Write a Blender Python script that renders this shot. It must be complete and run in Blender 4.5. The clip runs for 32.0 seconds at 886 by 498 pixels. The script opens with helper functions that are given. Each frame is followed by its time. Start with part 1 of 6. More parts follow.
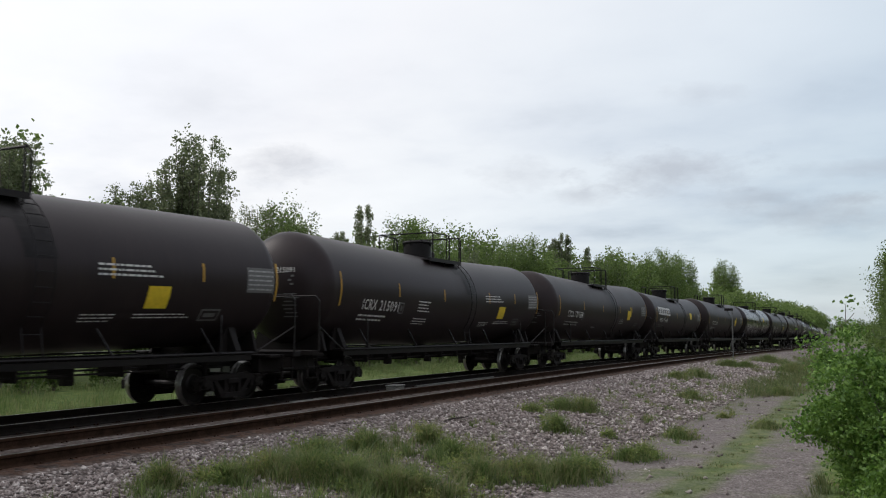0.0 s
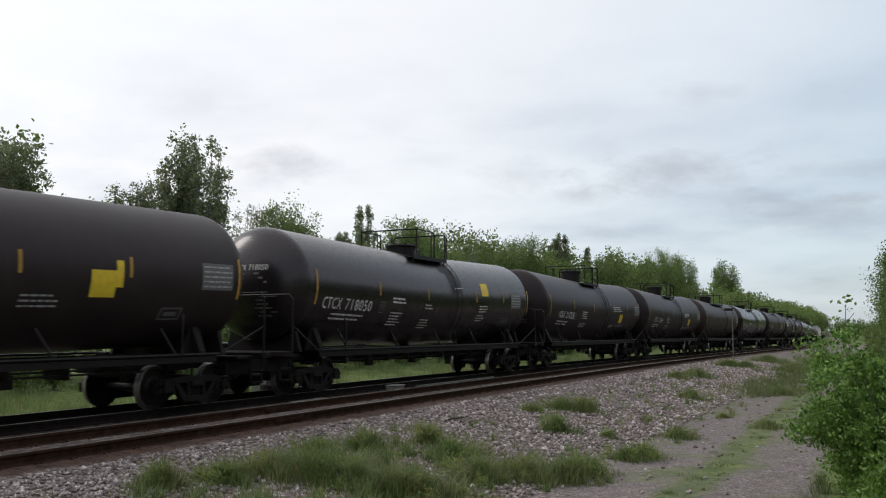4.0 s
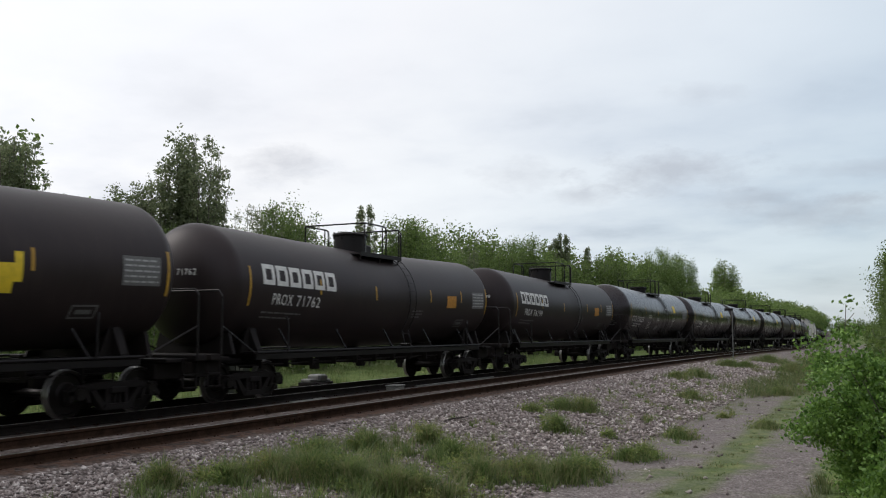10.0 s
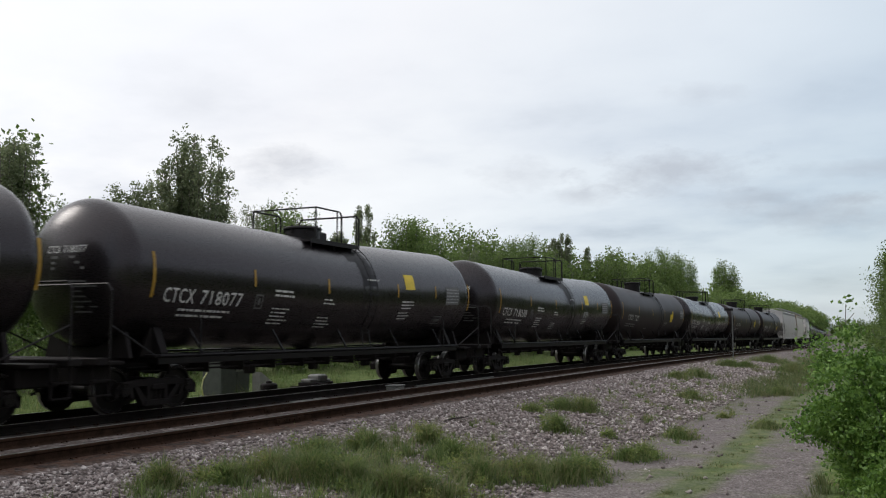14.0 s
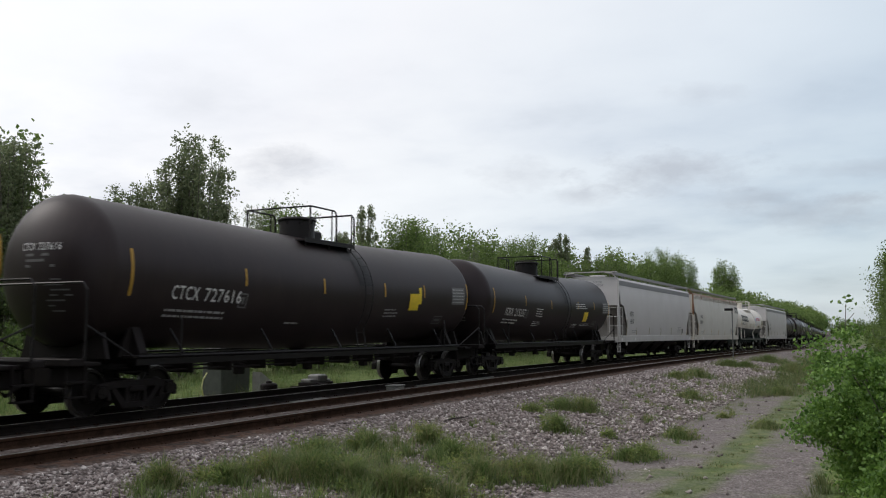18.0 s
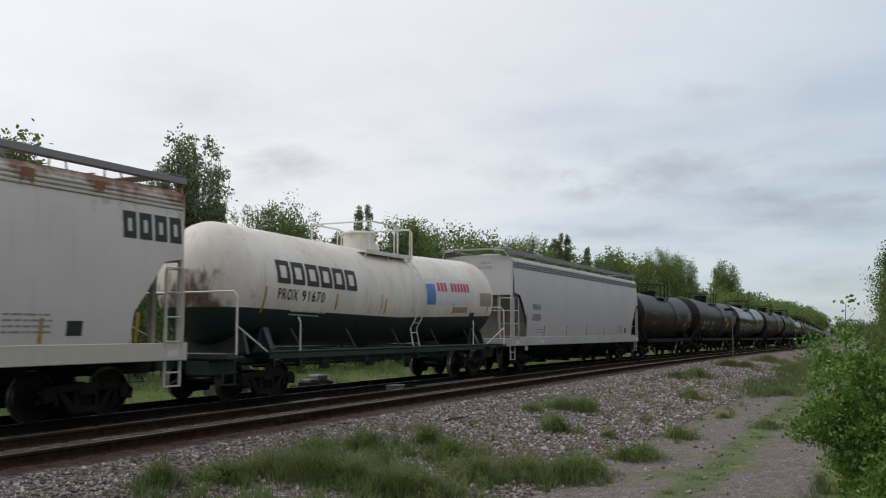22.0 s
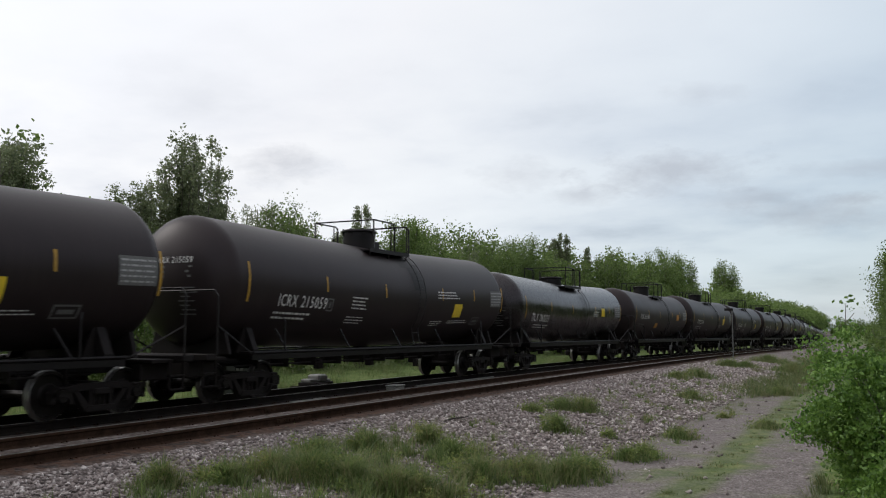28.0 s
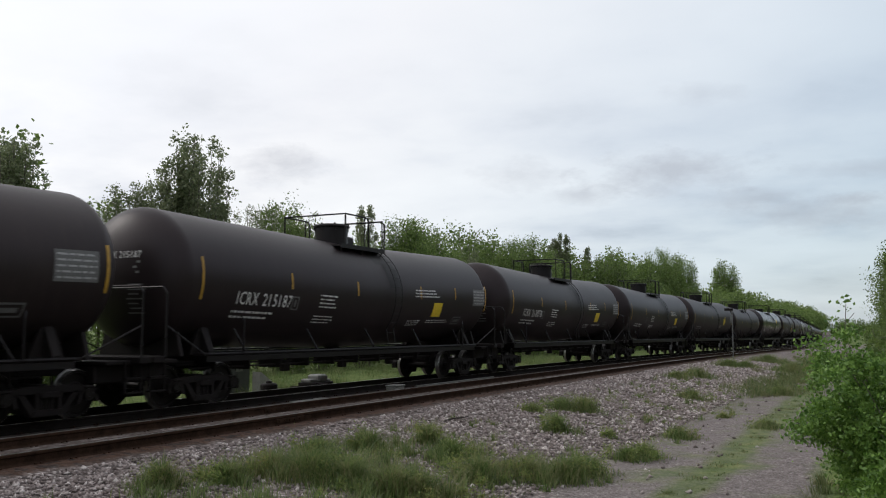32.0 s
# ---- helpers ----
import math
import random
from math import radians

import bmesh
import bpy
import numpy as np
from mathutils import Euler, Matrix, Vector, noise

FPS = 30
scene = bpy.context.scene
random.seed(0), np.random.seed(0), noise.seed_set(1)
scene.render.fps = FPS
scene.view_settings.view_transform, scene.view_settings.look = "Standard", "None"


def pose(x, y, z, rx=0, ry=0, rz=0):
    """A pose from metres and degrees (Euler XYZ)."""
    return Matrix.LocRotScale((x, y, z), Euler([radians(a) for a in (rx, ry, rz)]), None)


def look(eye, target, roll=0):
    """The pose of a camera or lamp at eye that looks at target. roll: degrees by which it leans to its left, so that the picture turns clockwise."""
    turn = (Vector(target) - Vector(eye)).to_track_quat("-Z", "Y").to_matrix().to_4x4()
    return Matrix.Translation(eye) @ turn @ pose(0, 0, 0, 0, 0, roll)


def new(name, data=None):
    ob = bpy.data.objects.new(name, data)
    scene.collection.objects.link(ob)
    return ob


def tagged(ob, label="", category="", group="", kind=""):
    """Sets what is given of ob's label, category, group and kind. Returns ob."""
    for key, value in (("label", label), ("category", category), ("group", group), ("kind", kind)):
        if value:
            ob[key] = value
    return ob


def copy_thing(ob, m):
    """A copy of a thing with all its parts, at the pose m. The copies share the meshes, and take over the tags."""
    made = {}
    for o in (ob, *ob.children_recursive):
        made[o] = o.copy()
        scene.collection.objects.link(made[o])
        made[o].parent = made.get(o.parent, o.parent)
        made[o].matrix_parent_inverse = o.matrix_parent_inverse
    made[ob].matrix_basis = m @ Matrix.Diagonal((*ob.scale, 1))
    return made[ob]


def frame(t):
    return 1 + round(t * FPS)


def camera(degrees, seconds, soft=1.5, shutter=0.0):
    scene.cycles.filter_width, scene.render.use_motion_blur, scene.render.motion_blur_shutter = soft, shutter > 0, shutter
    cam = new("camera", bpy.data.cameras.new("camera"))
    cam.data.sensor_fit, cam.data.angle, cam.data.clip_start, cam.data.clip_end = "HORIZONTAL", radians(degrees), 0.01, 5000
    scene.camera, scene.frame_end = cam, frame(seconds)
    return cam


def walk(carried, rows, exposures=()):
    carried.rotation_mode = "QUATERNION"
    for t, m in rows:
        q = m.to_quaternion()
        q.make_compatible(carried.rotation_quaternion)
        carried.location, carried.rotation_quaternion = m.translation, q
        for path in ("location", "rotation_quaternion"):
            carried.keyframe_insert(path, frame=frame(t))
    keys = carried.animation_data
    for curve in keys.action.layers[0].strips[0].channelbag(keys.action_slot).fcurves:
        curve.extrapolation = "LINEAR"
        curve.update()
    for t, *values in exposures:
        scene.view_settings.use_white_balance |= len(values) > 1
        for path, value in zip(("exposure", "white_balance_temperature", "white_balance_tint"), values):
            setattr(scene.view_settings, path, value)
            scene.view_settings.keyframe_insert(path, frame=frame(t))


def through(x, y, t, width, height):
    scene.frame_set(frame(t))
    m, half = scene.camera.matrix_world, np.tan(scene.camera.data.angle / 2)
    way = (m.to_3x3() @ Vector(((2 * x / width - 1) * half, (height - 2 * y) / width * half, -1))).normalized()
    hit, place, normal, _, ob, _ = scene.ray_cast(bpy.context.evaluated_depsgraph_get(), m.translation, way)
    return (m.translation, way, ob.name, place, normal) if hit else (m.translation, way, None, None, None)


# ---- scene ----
cam = camera(53.36, 32.0, soft=1.1, shutter=0.12)
EYE = (0.0, 0.0, 1.66)
YAW, TILT = radians(26.35), radians(5.24)
AIM = (EYE[0] - math.sin(YAW) * math.cos(TILT), EYE[1] + math.cos(YAW) * math.cos(TILT), EYE[2] + math.sin(TILT))
walk(cam, [(0.0, look(EYE, AIM)), (32.0, look(EYE, AIM))], exposures=[(0.0, 0.0), (18.5, 0.0), (20.0, -0.11), (21.0, -0.13), (22.0, -0.17), (23.0, -0.20), (24.0, -0.14), (25.0, -0.11), (28.0, -0.03), (30.0, -0.02), (32.0, -0.02)])


# ---- node helpers ----
def material(name):
    m = bpy.data.materials.new(name)
    m.use_nodes = True
    nt = m.node_tree
    return m, nt, nt.nodes["Principled BSDF"]


def node(nt, kind, **inputs):
    n = nt.nodes.new(kind)
    for key, value in inputs.items():
        n.inputs[key.replace("_", " ")].default_value = value
    return n


def noise_tex(nt, vec, scale, detail=4.0, rough=0.55):
    n = node(nt, "ShaderNodeTexNoise", Scale=scale, Detail=detail, Roughness=rough)
    nt.links.new(vec, n.inputs["Vector"])
    return n.outputs["Fac"]


def ramp(nt, fac, *stops):
    n = nt.nodes.new("ShaderNodeValToRGB")
    el = n.color_ramp.elements
    while len(el) < len(stops):
        el.new(0.5)
    for e, (p, c) in zip(el, stops):
        e.position = p
        e.color = (c, c, c, 1) if isinstance(c, (int, float)) else (*c, 1)
    nt.links.new(fac, n.inputs[0])
    return n.outputs[0]


def mix(nt, fac, a, b):
    n = nt.nodes.new("ShaderNodeMix")
    n.data_type = "RGBA"
    for sock, v in ((n.inputs[0], fac), (n.inputs[6], a), (n.inputs[7], b)):
        if isinstance(v, bpy.types.NodeSocket):
            nt.links.new(v, sock)
        elif isinstance(v, tuple):
            sock.default_value = (*v, 1)
        else:
            sock.default_value = v
    return n.outputs[2]


def calc(nt, op, a, b=0.0, c=0.0):
    n = nt.nodes.new("ShaderNodeMath")
    n.operation = op
    for sock, v in zip(n.inputs, (a, b, c)):
        if isinstance(v, bpy.types.NodeSocket):
            nt.links.new(v, sock)
        else:
            sock.default_value = v
    return n.outputs[0]


def bump(nt, bsdf, height, strength, dist=0.01):
    n = node(nt, "ShaderNodeBump", Strength=strength, Distance=dist)
    nt.links.new(height, n.inputs["Height"])
    nt.links.new(n.outputs[0], bsdf.inputs["Normal"])


def coords(nt, which="Object"):
    return nt.nodes.new("ShaderNodeTexCoord").outputs[which]


def stretched(nt, vec, sx, sy, sz):
    n = nt.nodes.new("ShaderNodeMapping")
    n.inputs["Scale"].default_value = (sx, sy, sz)
    nt.links.new(vec, n.inputs["Vector"])
    return n.outputs[0]


# ---- world and sun ----
SUN_TURN, SUN_HEIGHT = radians(-102), radians(36)   # veiled sun, over the far side of the line and a little behind the eye
world = bpy.data.worlds.new("overcast_sky")
scene.world = world
world.use_nodes = True
wt = world.node_tree
wt.nodes.clear()
w_out = wt.nodes.new("ShaderNodeOutputWorld")
sky = wt.nodes.new("ShaderNodeTexSky")
sky.sky_type, sky.sun_disc = "NISHITA", False
sky.sun_elevation, sky.sun_rotation = SUN_HEIGHT, SUN_TURN
bg_sky = node(wt, "ShaderNodeBackground", Strength=0.11)
wt.links.new(sky.outputs[0], bg_sky.inputs[0])
wv = coords(wt, "Generated")
sep = wt.nodes.new("ShaderNodeSeparateXYZ")
wt.links.new(wv, sep.inputs[0])
# clouds lie in a flat layer: divide by height so that they close up towards the horizon
up = calc(wt, "ADD", calc(wt, "MAXIMUM", sep.outputs[2], 0.0), 0.16)
flat = wt.nodes.new("ShaderNodeCombineXYZ")
wt.links.new(calc(wt, "DIVIDE", sep.outputs[0], up), flat.inputs[0])
wt.links.new(calc(wt, "DIVIDE", sep.outputs[1], up), flat.inputs[1])
c_big = noise_tex(wt, stretched(wt, flat.outputs[0], 0.8, 1.0, 1.0), 0.9, 5.0, 0.5)
c_fine = noise_tex(wt, flat.outputs[0], 2.3, 6.0, 0.55)
cloud_shade = ramp(wt, calc(wt, "MULTIPLY_ADD", c_fine, 0.35, calc(wt, "MULTIPLY", c_big, 0.65)),
                   (0.36, (0.58, 0.605, 0.665)), (0.43, (0.78, 0.80, 0.85)), (0.52, (0.94, 0.945, 0.96)), (0.64, (1.03, 1.03, 1.03)))
# the layer is even overhead and breaks into darker rolls lower down
cloud_shade = mix(wt, ramp(wt, sep.outputs[2], (0.0, 0.5), (0.10, 0.85), (0.19, 0.62), (0.30, 0.18)), (0.945, 0.96, 0.99), cloud_shade)
# the veil is thinner and bluer towards the track's far end, thicker and brighter over the far tree line
side = calc(wt, "ADD", calc(wt, "MULTIPLY", sep.outputs[0], -0.80), calc(wt, "MULTIPLY", sep.outputs[2], 0.75))
glow = ramp(wt, side, (0.0, 0.89), (0.25, 0.95), (0.55, 1.02), (0.85, 1.13))
thick = calc(wt, "MAXIMUM", ramp(wt, side, (0.12, 0.0), (0.62, 1.0)), ramp(wt, sep.outputs[0], (0.12, 0.0), (0.45, 1.0)))
blue = mix(wt, thick, (0.84, 0.945, 1.02), (1.0, 0.995, 1.0))
glow = mix(wt, 1.0, glow, blue)
wt.nodes[-1].blend_type = "MULTIPLY"
veil = mix(wt, 1.0, cloud_shade, glow)
wt.nodes[-1].blend_type = "MULTIPLY"
# single grey clouds below the layer: bearing, height, half width, half height, depth
bearing = calc(wt, "ARCTAN2", sep.outputs[0], sep.outputs[1])
ragged = calc(wt, "MULTIPLY_ADD", noise_tex(wt, stretched(wt, wv, 1.0, 1.0, 2.2), 22.0, 6.0, 0.62), 2.4, -1.2)
for c_b, c_h, c_w, c_t, c_d in ((-0.205, 0.172, 0.105, 0.030, 0.62), (-0.050, 0.122, 0.10, 0.024, 0.55), (-0.12, 0.140, 0.080, 0.014, 0.40), (-0.645, 0.184, 0.065, 0.024, 0.48), (-0.37, 0.172, 0.055, 0.022, 0.36),
                                (-0.30, 0.150, 0.055, 0.012, 0.45), (-0.164, 0.253, 0.055, 0.014, 0.22), (-0.02, 0.135, 0.05, 0.008, 0.5), (-0.01, 0.165, 0.09, 0.012, 0.4), (0.35, 0.16, 0.2, 0.03, 0.8), (-1.3, 0.2, 0.2, 0.03, 0.6)):
    du = calc(wt, "DIVIDE", calc(wt, "SUBTRACT", bearing, c_b), c_w)
    dv = calc(wt, "DIVIDE", calc(wt, "SUBTRACT", sep.outputs[2], c_h), c_t)
    dist = calc(wt, "SQRT", calc(wt, "ADD", calc(wt, "MULTIPLY", du, du), calc(wt, "MULTIPLY", dv, dv)))
    body = ramp(wt, calc(wt, "MULTIPLY_ADD", ragged, 0.9, dist), (0.0, c_d), (1.1, 0.0))
    veil = mix(wt, body, veil, (0.50, 0.515, 0.57))
bg_cloud = node(wt, "ShaderNodeBackground", Strength=1.0)
wt.links.new(veil, bg_cloud.inputs[0])
mixer = wt.nodes.new("ShaderNodeMixShader")
cover = ramp(wt, calc(wt, "ADD", side, calc(wt, "MULTIPLY", c_big, 0.5)), (0.20, 0.60), (0.70, 0.93))
wt.links.new(cover, mixer.inputs[0])
wt.links.new(bg_sky.outputs[0], mixer.inputs[1])
wt.links.new(bg_cloud.outputs[0], mixer.inputs[2])
wt.links.new(mixer.outputs[0], w_out.inputs[0])

sun_data = bpy.data.lights.new("sun", "SUN")
sun_data.energy, sun_data.angle, sun_data.color = 0.9, radians(20), (1.0, 0.96, 0.9)
sun = new("sun", sun_data)
sun.matrix_world = look((math.sin(SUN_TURN) * math.cos(SUN_HEIGHT) * 100, math.cos(SUN_TURN) * math.cos(SUN_HEIGHT) * 100, math.sin(SUN_HEIGHT) * 100), (0, 0, 0))

# ---- materials ----
def paint(name, colour, rough, dust, dust_colour=(0.16, 0.14, 0.125), coat=0.0, streak=0.5, metal=0.0, shine=0.5):
    """Painted steel with road dust, faint vertical streaks and a slightly uneven skin."""
    m, nt, b = material(name)
    v = coords(nt)
    rnd = nt.nodes.new("ShaderNodeObjectInfo").outputs["Random"]
    big = noise_tex(nt, v, 0.7, 6)
    runs = noise_tex(nt, stretched(nt, v, 3.0, 3.0, 0.35), 1.6, 5)
    fine = noise_tex(nt, v, 38, 3)
    dirt = calc(nt, "MULTIPLY", ramp(nt, big, (0.35, 0.15), (0.7, 1.0)), calc(nt, "MULTIPLY_ADD", rnd, 0.8, 0.5))
    dirt = calc(nt, "ADD", dirt, calc(nt, "MULTIPLY", ramp(nt, runs, (0.52, 0.0), (0.72, 1.0)), streak))
    dirt = calc(nt, "MULTIPLY", dirt, dust)
    col = mix(nt, dirt, colour, dust_colour)
    nt.links.new(col, b.inputs["Base Color"])
    r = calc(nt, "MULTIPLY_ADD", dirt, 0.45, calc(nt, "MULTIPLY_ADD", fine, 0.12, rough - 0.06))
    nt.links.new(r, b.inputs["Roughness"])
    b.inputs["Coat Weight"].default_value = coat
    b.inputs["Specular IOR Level"].default_value = shine
    b.inputs["Specular Tint"].default_value = (1.0, 0.91, 0.955, 1)
    b.inputs["Coat Roughness"].default_value = 0.12
    b.inputs["Metallic"].default_value = metal
    bump(nt, b, calc(nt, "MULTIPLY_ADD", fine, 0.15, big), 0.12, 0.02)
    return m


def plain(name, colour, rough=0.6, var=0.25, scale=9.0, metal=0.0, shine=0.5):
    m, nt, b = material(name)
    v = coords(nt)
    n1, n2 = noise_tex(nt, v, scale, 5), noise_tex(nt, v, scale * 7, 3)
    dark = tuple(c * (1 - var) for c in colour)
    light = tuple(min(1, c * (1 + var)) for c in colour)
    nt.links.new(mix(nt, ramp(nt, calc(nt, "MULTIPLY_ADD", n2, 0.4, calc(nt, "MULTIPLY", n1, 0.6)), (0.35, 0.0), (0.65, 1.0)), dark, light), b.inputs["Base Color"])
    b.inputs["Roughness"].default_value, b.inputs["Metallic"].default_value = rough, metal
    b.inputs["Specular IOR Level"].default_value = shine
    bump(nt, b, n2, 0.2, 0.004)
    return m


BLACK_SATIN = paint("black_satin_paint", (0.0150, 0.0105, 0.0112), 0.42, 0.07, (0.12, 0.088, 0.08), shine=0.28)
BLACK_DULL = paint("black_dull_paint", (0.0150, 0.0105, 0.0108), 0.44, 0.11, (0.12, 0.088, 0.077), shine=0.30)
BLACK_GLOSS = paint("black_gloss_paint", (0.0085, 0.0070, 0.0076), 0.27, 0.04, (0.12, 0.095, 0.09), coat=0.10, shine=0.48)
BROWN_BLACK = paint("brownish_black_paint", (0.022, 0.0155, 0.013), 0.42, 0.2, (0.12, 0.09, 0.07), shine=0.33)
WHITE_PAINT = paint("aged_white_paint", (0.84, 0.81, 0.75), 0.42, 0.30, (0.42, 0.30, 0.20), streak=0.9)
GREY_PAINT = paint("light_grey_paint", (0.61, 0.582, 0.578), 0.45, 0.22, (0.36, 0.34, 0.31), streak=0.15)
GREY_PALE = paint("pale_grey_paint", (0.70, 0.675, 0.63), 0.45, 0.25, (0.40, 0.34, 0.28))
GREY_TRIM = paint("white_trim_paint", (0.55, 0.54, 0.53), 0.5, 0.45, (0.40, 0.36, 0.32))
GREY_BAND = paint("mid_grey_paint", (0.24, 0.24, 0.25), 0.5, 0.2, (0.3, 0.28, 0.26))
# dirt, plus the shade under the car's overhanging end, put into the colour
SLOPE_SHADE_GRIME = paint("shaded_grimy_slope_sheet", (0.36, 0.34, 0.32), 0.7, 0.45, (0.07, 0.055, 0.045), shine=0.2)


def rust_streaks(m, low, high, amount):
    """Brown rust that starts under the roof edge and thins out down the sheet."""
    nt = m.node_tree
    b = nt.nodes["Principled BSDF"]
    old = b.inputs["Base Color"].links[0].from_socket
    v = coords(nt)
    xyz = nt.nodes.new("ShaderNodeSeparateXYZ")
    nt.links.new(v, xyz.inputs[0])
    runs = noise_tex(nt, stretched(nt, v, 1.0, 1.1, 0.12), 1.6, 6, 0.65)
    spots = noise_tex(nt, v, 5.0, 6, 0.7)
    reach = ramp(nt, calc(nt, "DIVIDE", calc(nt, "SUBTRACT", xyz.outputs[2], low), high - low), (0.0, 0.0), (0.75, 0.16), (1.0, 0.34))
    k = ramp(nt, calc(nt, "ADD", calc(nt, "MULTIPLY_ADD", spots, 0.35, calc(nt, "MULTIPLY", runs, 0.65)), reach), (0.66, 0.0), (0.80, amount))
    nt.links.new(mix(nt, k, old, (0.20, 0.085, 0.035)), b.inputs["Base Color"])
    return m


RUSTY_PALE = rust_streaks(paint("rust_streaked_grey_paint", (0.70, 0.675, 0.63), 0.5, 0.25, (0.40, 0.34, 0.28)), 3.2, 4.5, 0.75)
RUSTY_TRIM = rust_streaks(paint("rust_streaked_trim_paint", (0.62, 0.585, 0.53), 0.55, 0.35, (0.40, 0.34, 0.28)), 3.6, 4.5, 0.9)


def two_tone(name, split, rise, stain_from):
    """White above and dark green below one straight line, with a rust-brown stain on the leading head."""
    m = paint(name, (0.86, 0.82, 0.75), 0.42, 0.28, (0.42, 0.31, 0.22), streak=0.9)
    nt = m.node_tree
    b = nt.nodes["Principled BSDF"]
    old = b.inputs["Base Color"].links[0].from_socket
    v = coords(nt)
    xyz = nt.nodes.new("ShaderNodeSeparateXYZ")
    nt.links.new(v, xyz.inputs[0])
    h = calc(nt, "SUBTRACT", xyz.outputs[2], calc(nt, "MULTIPLY", calc(nt, "ABSOLUTE", xyz.outputs[1]), rise))
    smear = noise_tex(nt, stretched(nt, v, 1.6, 1.6, 0.7), 1.5, 6, 0.65)
    near = ramp(nt, calc(nt, "DIVIDE", calc(nt, "SUBTRACT", stain_from, xyz.outputs[1]), 1.2), (0.0, 0.0), (1.0, 0.30))
    low = ramp(nt, calc(nt, "SUBTRACT", 3.2, h), (0.0, 0.0), (1.0, 0.22))
    col = mix(nt, ramp(nt, calc(nt, "ADD", calc(nt, "ADD", smear, near), low), (0.82, 0.0), (0.98, 0.9)), old, (0.13, 0.055, 0.03))
    green = calc(nt, "LESS_THAN", h, split)
    nt.links.new(mix(nt, green, col, (0.012, 0.032, 0.030)), b.inputs["Base Color"])
    return m


TWO_TONE = two_tone("white_and_green_tank_paint", 2.04, 0.02, -6.7)
RUST_PAINT = paint("rust_stain", (0.22, 0.09, 0.04), 0.8, 0.4, (0.4, 0.3, 0.2))
GREEN_BLACK = paint("dark_green_paint", (0.010, 0.028, 0.026), 0.4, 0.2)
GEAR = paint("grimy_running_gear", (0.0075, 0.0062, 0.0058), 0.6, 0.14, (0.04, 0.030, 0.025), shine=0.2)
PIPE_BLACK = paint("black_pipe_paint", (0.005, 0.0046, 0.0048), 0.45, 0.05, shine=0.25)
WHEEL_STEEL = paint("dark_wheel_steel", (0.007, 0.006, 0.0055), 0.42, 0.2, (0.03, 0.024, 0.018), metal=0.1, shine=0.25)
TREAD = plain("worn_wheel_tread", (0.34, 0.33, 0.32), 0.3, 0.25, 9, 0.9)
YELLOW = plain("reflective_yellow", (0.42, 0.235, 0.025), 0.5, 0.25)
YELLOW_SQ = plain("yellow_panel_paint", (0.74, 0.53, 0.025), 0.5, 0.15)
ORANGE_SQ = plain("faded_orange_panel", (0.45, 0.20, 0.02), 0.6, 0.3)
WHITE_INK = plain("white_stencil", (0.66, 0.65, 0.63), 0.6, 0.15)
GREY_INK = plain("dusty_stencil", (0.13, 0.128, 0.126), 0.7, 0.3, 30)
MID_INK = plain("faded_stencil", (0.36, 0.355, 0.35), 0.65, 0.3, 20)
BLACK_INK = plain("black_stencil", (0.03, 0.03, 0.032), 0.6, 0.2)
BLUE_INK = plain("blue_sign_paint", (0.10, 0.22, 0.50), 0.5, 0.15)
RED_INK = plain("red_sign_paint", (0.50, 0.06, 0.12), 0.5, 0.15)
PALE_INK = plain("pale_sign_paint", (0.70, 0.67, 0.66), 0.5, 0.1)
TAN_INK = plain("tan_data_panel", (0.36, 0.31, 0.23), 0.6, 0.25, 14)
GRAFFITI = plain("chalky_spray_paint", (0.17, 0.155, 0.12), 0.7, 0.4, 25)
GRAFFITI_GREEN = plain("dull_green_spray_paint", (0.035, 0.045, 0.028), 0.7, 0.4, 25)
RAIL_STEEL = plain("rusty_rail_steel", (0.036, 0.020, 0.013), 0.85, 0.5, 6, shine=0.08)
# darker steel for the far track's rails
RAIL_DARK = plain("dark_rail_steel", (0.013, 0.010, 0.0085), 0.8, 0.4, 6, shine=0.1)
RAIL_TOP = plain("polished_rail_head", (0.50, 0.49, 0.48), 0.28, 0.3, 5, 0.85)
TIE_WOOD = plain("creosoted_tie_wood", (0.034, 0.025, 0.020), 0.9, 0.5, 4, shine=0.1)
CABINET = plain("grey_cabinet_steel", (0.070, 0.074, 0.068), 0.5, 0.2, 5)
PALE_METAL = plain("weathered_pale_metal", (0.19, 0.185, 0.172), 0.5, 0.25, 6)
BARK = plain("grey_bark", (0.13, 0.115, 0.095), 0.9, 0.45, 7)


